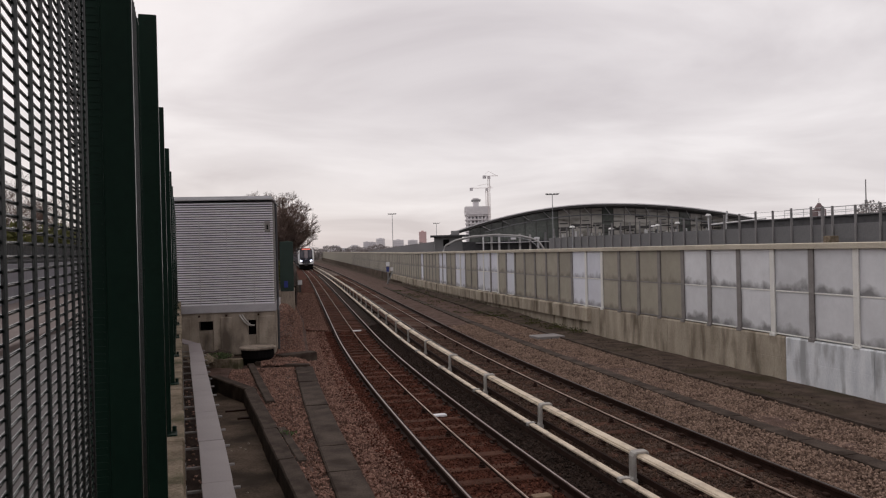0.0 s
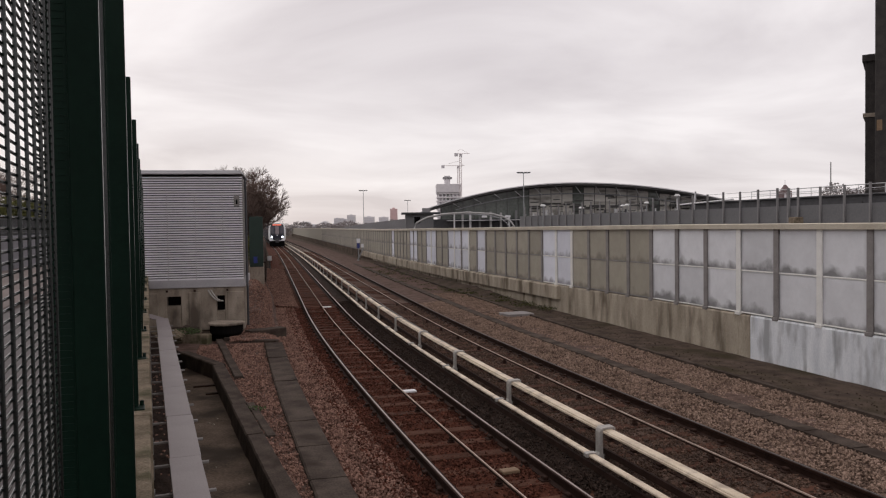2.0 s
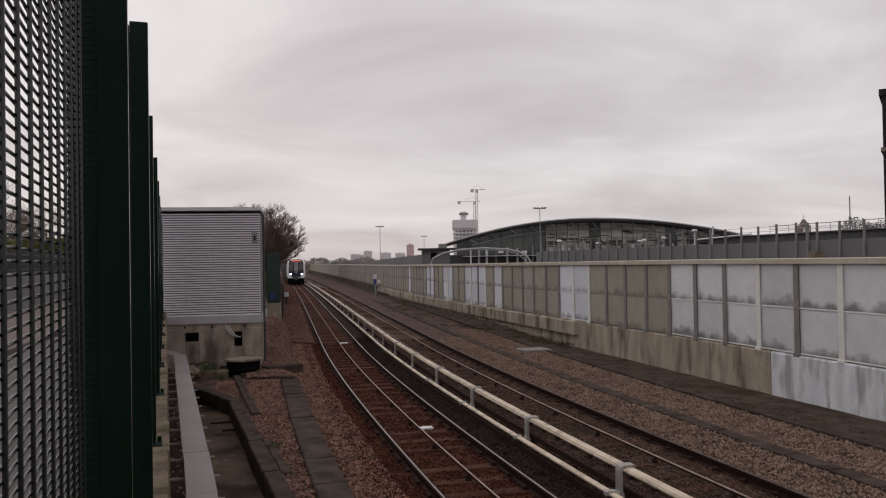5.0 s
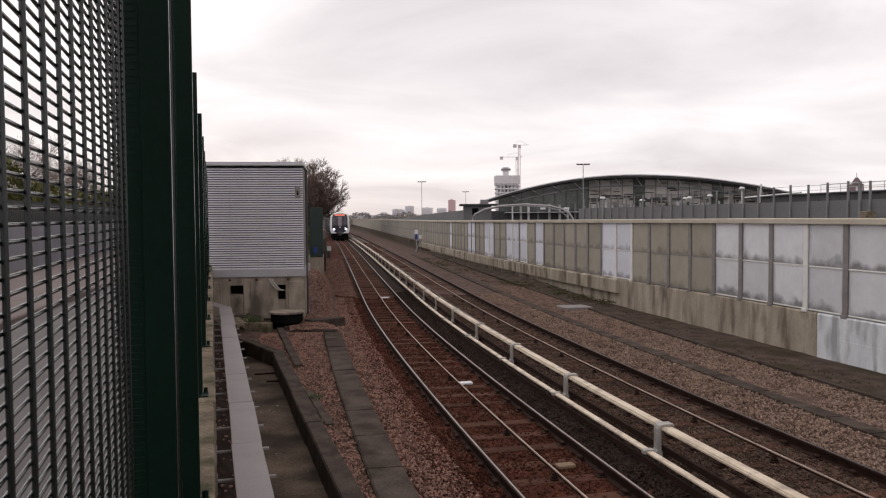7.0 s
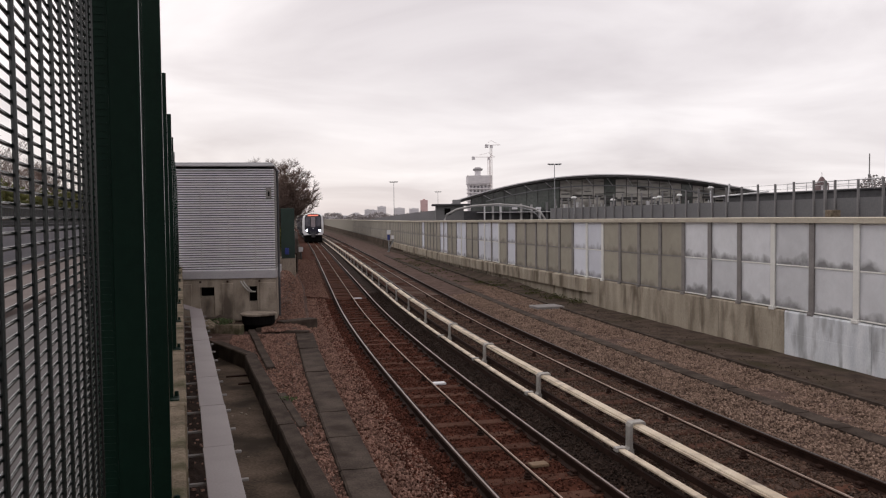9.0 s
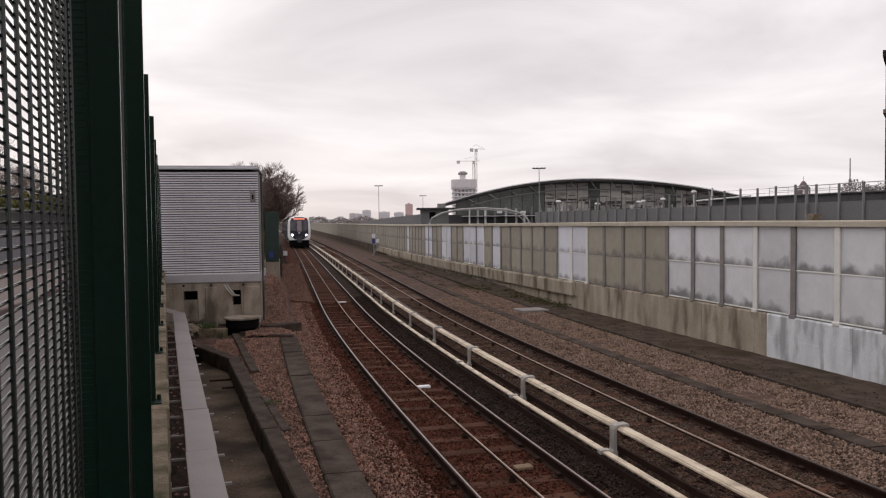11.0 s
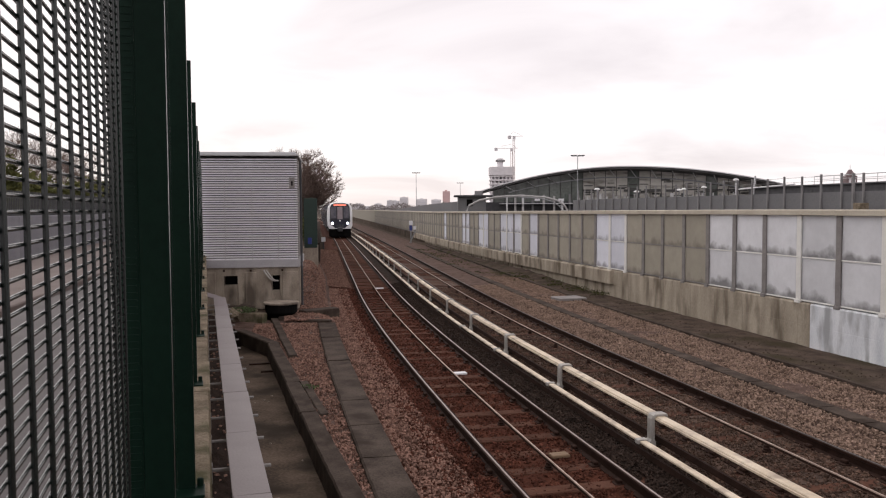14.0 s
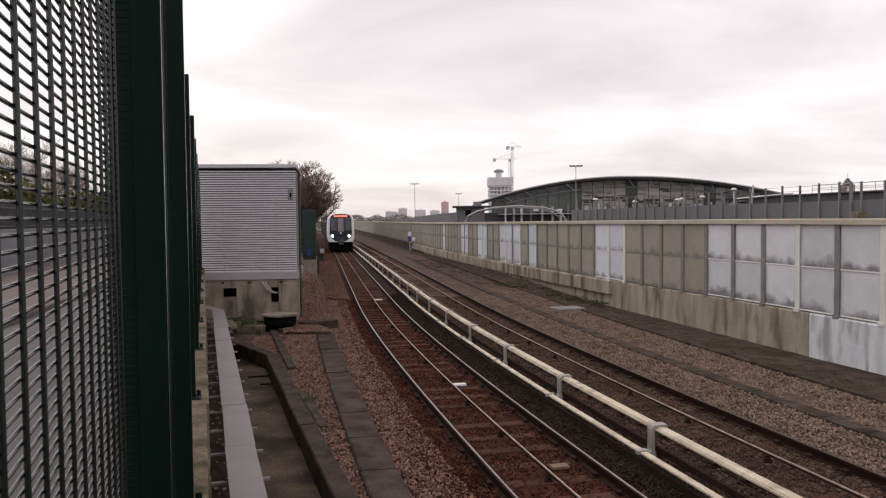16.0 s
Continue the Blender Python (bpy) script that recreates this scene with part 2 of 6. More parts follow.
# bright metal for the rods that stand in for the posts' edge highlight
M_EDGE = mat("edge_highlight_metal", (0.42, 0.43, 0.43), (0.62, 0.63, 0.62), 0.32, 20, 90, 0.05, metal=1.0)
M_PANEL_W = panel_mat("off_white_panel", (0.74, 0.75, 0.775), (0.19, 0.18715, 0.19), 0.25)
M_PANEL_L = panel_mat("lilac_white_panel", (0.76, 0.78, 0.85), (0.28, 0.28, 0.31), 0.2)
M_PANEL_B = panel_mat("olive_beige_panel", (0.385, 0.354, 0.285), (0.2, 0.181, 0.145), 0.45)
M_POST_G = mat("grey_wall_post", (0.17, 0.155, 0.15), (0.29, 0.27, 0.26), 0.75, 3, 40, 0.2)
M_POST_W = mat("white_wall_post", (0.7, 0.69, 0.66), (0.86, 0.85, 0.81), 0.65, 3, 40, 0.15)
M_COPING = mat("beige_coping", (0.44, 0.39, 0.31), (0.63, 0.575, 0.475), 0.85, 1.4, 30, 0.3)
M_TWIG = mat("bare_twig_bark", (0.095, 0.066, 0.056), (0.24, 0.178, 0.152), 0.9, 3, 30, 0.2)
M_LEAF = mat("dull_evergreen_leaf", (0.033, 0.039, 0.0135), (0.15, 0.147, 0.054), 0.8, 2, 20, 0.0, island=0.3)
M_WEED = mat("weed_green", (0.04, 0.07, 0.02), (0.10, 0.14, 0.05), 0.8, 4, 30, 0.0, island=0.3)
M_ASPHALT = mat("grey_asphalt", (0.0806, 0.0713, 0.07006), (0.1426, 0.1271, 0.124), 0.9, 1.0, 60, 0.4)
M_PAVE = mat("pinkish_pavement", (0.12, 0.09, 0.08), (0.18, 0.1425, 0.13), 0.9, 1.5, 40, 0.3)
M_CORRWALL = mat("grey_street_wall", (0.176, 0.1725, 0.192), (0.288, 0.2822, 0.304), 0.8, 0.7, 20, 0.2)
M_DARKMETAL = mat("dark_metal", (0.03, 0.03, 0.034), (0.07, 0.07, 0.075), 0.5, 2, 30, 0.1)
M_HAZEGREY = mat("grey_cladding", (0.21, 0.205, 0.21), (0.3, 0.295, 0.3), 0.7, 0.3, 6, 0.05)
M_FENCEPANEL = mat("grey_fence_panel", (0.13, 0.13, 0.1333), (0.1885, 0.1885, 0.1918), 0.7, 0.4, 8, 0.05)
M_FENCEPOST = mat("grey_fence_post", (0.34, 0.335, 0.33), (0.48, 0.47, 0.465), 0.7, 2, 30, 0.1)
M_TALLPOST = mat("weathered_fence_post", (0.16, 0.155, 0.155), (0.26, 0.25, 0.25), 0.75, 2, 30, 0.1)
# branches and turret: the haze of distance is mixed into the base colours
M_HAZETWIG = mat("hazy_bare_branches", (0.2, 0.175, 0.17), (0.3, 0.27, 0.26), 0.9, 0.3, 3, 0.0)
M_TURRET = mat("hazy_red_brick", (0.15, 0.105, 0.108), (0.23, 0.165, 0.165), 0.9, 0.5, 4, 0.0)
M_GLASS = mat("station_glazing", (0.085, 0.1, 0.09), (0.2, 0.22, 0.2), 0.15, 0.25, 2.0, 0.0)
# pale colour and brown patches paint the reflections in the right-hand glass
M_GLASSLIGHT = mat("station_glazing_reflection", (0.46, 0.44, 0.4), (0.72, 0.7, 0.65), 0.2, 0.3, 2.0, 0.0, spot=(0.12, 0.105, 0.09), spot_scale=0.5, stretch=(0.5, 1, 2.2))
M_ROOFDARK = mat("dark_roof_steel", (0.045, 0.043, 0.043), (0.085, 0.082, 0.08), 0.6, 0.4, 6, 0.0)
M_WHITEPIPE = mat("pale_tube_steel", (0.55, 0.55, 0.56), (0.72, 0.72, 0.73), 0.45, 1, 20, 0.0)
M_LAMPDOME = mat("white_lamp_dome", (0.66, 0.66, 0.65), (0.80, 0.80, 0.79), 0.4, 2, 20, 0.0)
# city and cranes: base colours made paler to stand in for aerial haze
M_CITY_A = mat("hazed_pale_cladding", (0.6608, 0.6372, 0.6608), (0.8024, 0.7788, 0.7906), 0.9, 0.05, 0.4, 0.0)
M_CITY_B = mat("hazed_grey_cladding", (0.5612, 0.549, 0.5734), (0.6832, 0.6588, 0.6832), 0.9, 0.05, 0.4, 0.0)
M_CITY_RED = mat("hazed_city_brick", (0.598, 0.414, 0.414), (0.713, 0.506, 0.4945), 0.9, 0.05, 0.4, 0.0)
M_CITY_WIN = mat("hazed_window_band", (0.5888, 0.576, 0.6144), (0.6912, 0.6784, 0.704), 0.5, 0.1, 0.5, 0.0)
M_CRANE = mat("hazed_crane_steel", (0.682, 0.616, 0.605), (0.814, 0.748, 0.726), 0.7, 0.2, 2, 0.0)
M_BRICK_D = mat("sooty_brick", (0.020, 0.018, 0.018), (0.062, 0.054, 0.050), 0.9, 1.5, 14, 0.3)
M_BRICK_R = mat("rust_red_brick", (0.085, 0.032, 0.022), (0.17, 0.068, 0.045), 0.9, 1.5, 14, 0.3)
M_PANE = mat("pale_window_glass", (0.50, 0.55, 0.48), (0.66, 0.70, 0.62), 0.25, 0.8, 6, 0.0)
M_TRAINWHITE = mat("white_train_paint", (0.7, 0.7, 0.71), (0.82, 0.82, 0.83), 0.35, 1, 20, 0.0)
M_TRAINBLUE = mat("deep_blue_train_paint", (0.006, 0.006, 0.022), (0.011, 0.012, 0.034), 0.35, 1, 20, 0.0)
M_TRAINBLACK = mat("black_cab_surround", (0.007, 0.007, 0.012), (0.016, 0.016, 0.024), 0.3, 1, 20, 0.0)
# car side and door colours are darkened to hold the shade on that side
M_TRAINGREY = mat("shaded_train_grey", (0.022, 0.02, 0.028), (0.042, 0.038, 0.05), 0.8, 1, 20, 0.0)
M_TRAINDOOR = mat("shaded_train_door", (0.05, 0.045, 0.06), (0.08, 0.07, 0.09), 0.4, 1, 20, 0.0)
M_CABGLASS = mat("cab_windscreen", (0.045, 0.045, 0.0675), (0.15, 0.1425, 0.165), 0.1, 1.5, 8, 0.0)
M_CABDOORGLASS = mat("cab_door_glass", (0.20, 0.17, 0.185), (0.34, 0.29, 0.31), 0.15, 1.5, 8, 0.0)
M_HEADLIGHT = glow("headlight_glow", (0.78, 0.82, 1.0), 7.0)
M_LED = glow("destination_glow", (1.0, 0.24, 0.16), 0.75)
M_SIGNWHITE = mat("white_sign_face", (0.70, 0.70, 0.72), (0.80, 0.80, 0.82), 0.5, 3, 30, 0.0)
M_SIGNBLUE = mat("blue_sign_face", (0.02, 0.03, 0.17), (0.03, 0.045, 0.22), 0.5, 3, 30, 0.0)

# dusty, weathered surfaces have next to no gloss
for dull in (M_BALLAST, M_STONE, M_STONE_GREY, M_RUSTBED, M_RUSTSTONE, M_DARKSTONE, M_DIRT, M_SOIL, M_SLEEPER, M_CONC, M_CONC_GREY, M_CONC_PIT, M_CONC_PALE, M_KERB, M_TWIG, M_LEAF, M_RAILSIDE, M_TRAINGREY, M_BLACK):
    dull.node_tree.nodes["Principled BSDF"].inputs["Specular IOR Level"].default_value = 0.06


# ---- building helpers ----
def part(name, bm, material, parent=None, label="", smooth=False):
    me = bpy.data.meshes.new(name)
    bm.to_mesh(me)
    bm.free()
    me.materials.append(material)
    if smooth:
        for poly in me.polygons:
            poly.use_smooth = True
    ob = new(name, me)
    if parent is not None:
        ob.parent = parent
    if label:
        tagged(ob, label)
    return ob


def piece(name, ob, parent, m):
    """Another object on the mesh of ob, under parent at pose m."""
    o = new(name, ob.data)
    o.parent = parent
    o.matrix_basis = m
    return o


def raw(name, verts, faces, material, parent=None):
    me = bpy.data.meshes.new(name)
    me.from_pydata([tuple(v) for v in verts], [], [tuple(f) for f in faces])
    me.materials.append(material)
    ob = new(name, me)
    if parent is not None:
        ob.parent = parent
    return ob


def empty(name, m=None):
    ob = new(name)
    if m is not None:
        ob.matrix_world = m
    return ob


def box(bm, x0, x1, y0, y1, z0, z1, m=None, bevel=0.0):
    vs = [bm.verts.new((x, y, z)) for z in (z0, z1) for y in (y0, y1) for x in (x0, x1)]
    fs = [bm.faces.new([vs[i] for i in f]) for f in ((0, 2, 3, 1), (4, 5, 7, 6), (0, 1, 5, 4), (2, 6, 7, 3), (0, 4, 6, 2), (1, 3, 7, 5))]
    if bevel:
        edges = {e for f in fs for e in f.edges}
        res = bmesh.ops.bevel(bm, geom=list(edges), offset=bevel, segments=1, affect="EDGES")
        vs = list({v for f in res["faces"] for v in f.verts} | {v for v in vs if v.is_valid})
    if m is not None:
        bmesh.ops.transform(bm, matrix=m, verts=[v for v in vs if v.is_valid])
    return bm


def boxed(x0, x1, y0, y1, z0, z1, m=None, bevel=0.0):
    return box(bmesh.new(), x0, x1, y0, y1, z0, z1, m, bevel)


def tube(bm, points, radius, sides=6, taper=None):
    """A tube along points; taper gives the radius at the end."""
    rings = []
    pts = [Vector(p) for p in points]
    for i, p in enumerate(pts):
        d = (pts[min(i + 1, len(pts) - 1)] - pts[max(i - 1, 0)]).normalized()
        side = d.cross(Vector((0, 0, 1)) if abs(d.z) < 0.9 else Vector((1, 0, 0))).normalized()
        up = side.cross(d)
        r = radius if taper is None else radius + (taper - radius) * i / max(1, len(pts) - 1)
        rings.append([bm.verts.new(p + r * (math.cos(2 * math.pi * k / sides) * side + math.sin(2 * math.pi * k / sides) * up)) for k in range(sides)])
    for a, b in zip(rings, rings[1:]):
        for k in range(sides):
            bm.faces.new((a[k], a[(k + 1) % sides], b[(k + 1) % sides], b[k]))
    bm.faces.new(rings[0][::-1])
    bm.faces.new(rings[-1])
    return bm


def tubed(points, radius, sides=6, taper=None):
    return tube(bmesh.new(), points, radius, sides, taper)


def lathe(profile, sides=24):
    """A turned body from (radius, height) pairs."""
    bm = bmesh.new()
    rings = [[bm.verts.new((r * math.cos(2 * math.pi * k / sides), r * math.sin(2 * math.pi * k / sides), z)) for k in range(sides)] for r, z in profile]
    for a, b in zip(rings, rings[1:]):
        for k in range(sides):
            bm.faces.new((a[k], a[(k + 1) % sides], b[(k + 1) % sides], b[k]))
    bm.faces.new(rings[0][::-1])
    bm.faces.new(rings[-1])
    return bm


# ---- the line of the railway ----
def line_x(y):
    """The near track's centre, east of the camera, at y metres ahead."""
    if y < 32:
        return -2.73 + 0.1545 * (32 - y) + 0.00164 * (32 - y) ** 2
    x = -2.73 - 0.1545 * (y - 32)
    return x - 0.0001 * (y - 60) ** 2 if y > 60 else x


def line_at(y, off=0.0, z=0.0):
    """A point off metres to the right of the near track's centre."""
    d = (line_x(y + 0.5) - line_x(y - 0.5))
    k = 1 / math.hypot(1, d)
    return Vector((line_x(y) + off * k, y - off * d * k, z))


def line_yaw(y):
    return math.degrees(math.atan2(-(line_x(y + 0.5) - line_x(y - 0.5)), 1))


def steps(y0, y1, near=1.0, far=6.0):
    ys, y = [], y0
    while y < y1:
        ys.append(y)
        y += near if y < 60 else far
    return ys + [y1]


def sweep(profile, y0, y1, off=0.0, near=1.0, far=6.0, closed=True):
    """A profile of (offset, height) pairs carried along the track."""
    bm = bmesh.new()
    rings = [[bm.verts.new(line_at(y, off + o, z)) for o, z in profile] for y in steps(y0, y1, near, far)]
    n = len(profile)
    for a, b in zip(rings, rings[1:]):
        for k in range(n if closed else n - 1):
            bm.faces.new((a[k], a[(k + 1) % n], b[(k + 1) % n], b[k]))
    if closed:
        bm.faces.new(rings[0])
        bm.faces.new(rings[-1][::-1])
    bmesh.ops.recalc_face_normals(bm, faces=bm.faces)
    return bm


def bed(name, o0, o1, z0, z1, y0, y1, material, label, rough=0.03, cols=8, near=0.5):
    """A strip of ground along the track, uneven."""
    verts, faces = [], []
    ys = steps(y0, y1, near, 5.0)
    for y in ys:
        for c in range(cols + 1):
            o = o0 + (o1 - o0) * c / cols
            p = line_at(y, o)
            z = z0 + (z1 - z0) * c / cols + rough * noise.noise((p.x * 1.3, p.y * 1.3, 3.0)) * 1.5
            verts.append((p.x, p.y, z))
    w = cols + 1
    faces = [(r * w + c, r * w + c + 1, (r + 1) * w + c + 1, (r + 1) * w + c) for r in range(len(ys) - 1) for c in range(cols)]
    return tagged(raw(name, verts, faces, material), label, "ground", kind="structure")


# ---- ground and track beds ----
ground = tagged(raw("ground", [(-1500, -400, -0.45), (1500, -400, -0.45), (1500, 3000, -0.45), (-1500, 3000, -0.45)], [(0, 1, 2, 3)], M_DIRT),
                "dull earth ground reaching to the horizon", "ground", kind="structure")
bed("ballast_shoulder_near", -1.95, -0.86, -0.10, -0.165, -14, 330, M_RUSTBED, "rust-stained ballast shoulder beside the near track", 0.03, 8)
bed("ballast_bed_near", -0.86, 1.55, -0.165, -0.17, -14, 330, M_RUSTBED, "rust-stained ballast under the near track", 0.02, 10)
bed("ballast_bed_far", 1.55, 4.1, -0.17, -0.165, -14, 330, M_FARBED, "dark brown ballast under the far track", 0.02, 10)
bed("ballast_shoulder", 4.1, 5.22, -0.165, -0.06, -14, 330, M_BALLAST, "brown stone ballast beside the far rail", 0.03, 8)
bed("ballast_gap", 5.2, 5.52, -0.06, -0.05, 69.5, 330, M_BALLAST, "grey-brown stone ballast past the end of the trough", 0.02, 2)
bed("ballast_strip", 5.5, 7.05, -0.05, -0.10, -14, 330, M_BALLAST, "grey-brown stone ballast between trough and wall", 0.04, 8)
bed("dirt_strip", 6.95, 9.6, -0.10, -0.14, -14, 330, M_DIRT, "flat grey dirt along the foot of the wall", 0.02, 8)


def beam_edge(y):
    """Right edge of the retaining beam beside the pit."""
    return -0.05 - 0.3033 * (y - 5.9)


verts, faces = [], []
for i in range(40):
    y = 5.0 + 18.6 * i / 39
    left = Vector((beam_edge(y) if y < 18.6 else beam_edge(18.6) - 0.62 * (y - 18.6), y, 0))
    right = line_at(y, -2.4)
    for j in range(9):
        p = left.lerp(right, j / 8)
        verts.append((p.x, p.y, 0.02 + 0.05 * noise.noise((p.x * 1.3, p.y * 1.3, 3.0))))
faces = [(i * 9 + j, i * 9 + j + 1, (i + 1) * 9 + j + 1, (i + 1) * 9 + j) for i in range(39) for j in range(8)]
tagged(raw("ballast_between_troughs", verts, faces, M_BALLAST), "loose stone ballast between two concrete troughs", "ground", kind="structure")
bed("shoulder_slope", -3.05, -1.9, 0.12, -0.09, 23.2, 60, M_BALLAST, "sloping ballast shoulder beside the near track", 0.05, 8)
bed("left_bank", -12.0, -3.0, 0.55, 0.12, 24.3, 160, M_DIRT, "raised rough ground behind the shoulder", 0.08, 10)

def mound_z(y, o):
    """Height of the bank that rises to the foot of the lineside fence."""
    rise = min(1.0, max(0.0, (y - 26.0) / 6.5))
    rise = rise * rise * (3 - 2 * rise)
    side = min(1.0, max(0.0, (-1.98 - o) / 0.75))
    return -0.10 + (0.22 + 1.06 * rise) * side * (2 - side)


verts = []
for i in range(27):
    for j in range(11):
        p = line_at(25.0 + 0.5 * i, -3.9 + 0.2 * j)
        verts.append((p.x, p.y, mound_z(25.0 + 0.5 * i, -3.9 + 0.2 * j) + 0.05 * noise.noise((p.x * 1.7, p.y * 1.7, 5.0))))
faces = [(i * 11 + j, i * 11 + j + 1, (i + 1) * 11 + j + 1, (i + 1) * 11 + j) for i in range(26) for j in range(10)]
tagged(raw("ballast_mound", verts, faces, M_BALLAST), "brown ballast and earth banked up to the fence footing", "ground", kind="structure")

# ---- tracks ----
RAIL = [(-0.07, -0.16), (0.07, -0.16), (0.07, -0.145), (0.012, -0.125), (0.012, -0.05), (0.036, -0.035), (0.036, -0.004), (-0.036, -0.004), (-0.036, -0.035), (-0.012, -0.05), (-0.012, -0.125), (-0.07, -0.145)]
HEAD = [(-0.012, -0.004), (0.016, -0.004), (0.013, 0.002), (-0.009, 0.002)]
CENTRE = [(-0.016, -0.05), (0.016, -0.05), (0.011, -0.02), (-0.011, -0.02)]
CENTRE_HEAD = [(-0.011, -0.02), (0.011, -0.02), (0.009, -0.004), (-0.009, -0.004)]


def track(off, label, y1, head, right, mid):
    t = tagged(empty("railway_track", Matrix.Identity(4)), label, "railway track", "tracks")
    for o in (-0.7525, right):
        rail = part("rail", sweep(RAIL, -14, y1, off + o), M_RAILSIDE, t)
        part("rail_head", sweep(HEAD, -14, y1, off + o), head, rail, "worn steel running surface")
    centre = part("centre_rail", sweep(CENTRE, -14, y1, off + mid), M_RAILSIDE, t, "low centre conductor rail")
    part("contact_face", sweep(CENTRE_HEAD, -14, y1, off + mid), M_CENTRE, centre, "pale worn contact face")
    bm = boxed(-1.27, 1.27, -0.125, 0.125, -0.30, -0.148, bevel=0.012)
    first = part("sleeper", bm, M_SLEEPER, t)
    chair = bmesh.new()
    box(chair, -0.16, 0.16, -0.08, 0.08, -0.152, -0.128, bevel=0.008)
    box(chair, -0.12, -0.05, -0.055, 0.055, -0.13, -0.085, bevel=0.01)
    box(chair, 0.05, 0.12, -0.055, 0.055, -0.13, -0.085, bevel=0.01)
    chair = part("rail_chair", chair, M_RAILSIDE, t)
    pot = part("insulator", lathe([(0.06, -0.155), (0.062, -0.13), (0.045, -0.12), (0.056, -0.10), (0.04, -0.085), (0.035, -0.055)], 10), M_RAILSIDE, t, "dark insulator pot")
    chair.matrix_basis = pot.matrix_basis = Matrix.Translation(line_at(3.2, off))
    y, k = -8.78, 0
    while y < 110:
        p = line_at(y, off)
        m = Matrix.Translation((p.x + random.uniform(-0.03, 0.03), p.y, random.uniform(-0.012, 0.012))) @ pose(0, 0, 0, 0, 0, line_yaw(y) + random.uniform(-1, 1))
        if k == 0:
            first.matrix_basis = m
        else:
            piece("sleeper", first, t, m)
        if 3 < y < 34:
            for o in (-0.7525, right):
                q = line_at(y, off + o)
                piece("rail_chair", chair, t, Matrix.Translation(q) @ pose(0, 0, 0, 0, 0, line_yaw(y)))
            if k % 3 == 0:
                piece("insulator", pot, t, Matrix.Translation(line_at(y, off + mid)) @ pose(0, 0, 0, 0, 0, line_yaw(y)))
        y += 0.71
        k += 1
    return t


near_track = track(0.0, "near railway track, polished rails on dark timber sleepers", 330, M_RAILHEAD, 0.708, -0.028)
far_track = track(3.2, "far railway track with dull rails on dark sleepers", 330, M_RAILDULL, 0.7525, 0.0)
for i, (y, o, w) in enumerate(((16.35, 0.2, 0.15), (10.85, 0.30, 0.13), (34.0, 0.22, 0.18))):
    p = line_at(y, o)
    bm = boxed(-w, w, -0.08, 0.08, -0.152, -0.105, bevel=0.01)
    b = part("timber_block", bm, M_SIGNWHITE if i != 1 else M_SLEEPER_NEW)
    b.matrix_world = Matrix.Translation((p.x, p.y, 0.0)) @ pose(0, 0, 0, 0, 0, line_yaw(y) + 3)
    tagged(b, "pale timber block lying between the near rails" if i == 1 else "white marker board lying between the near rails", "block")


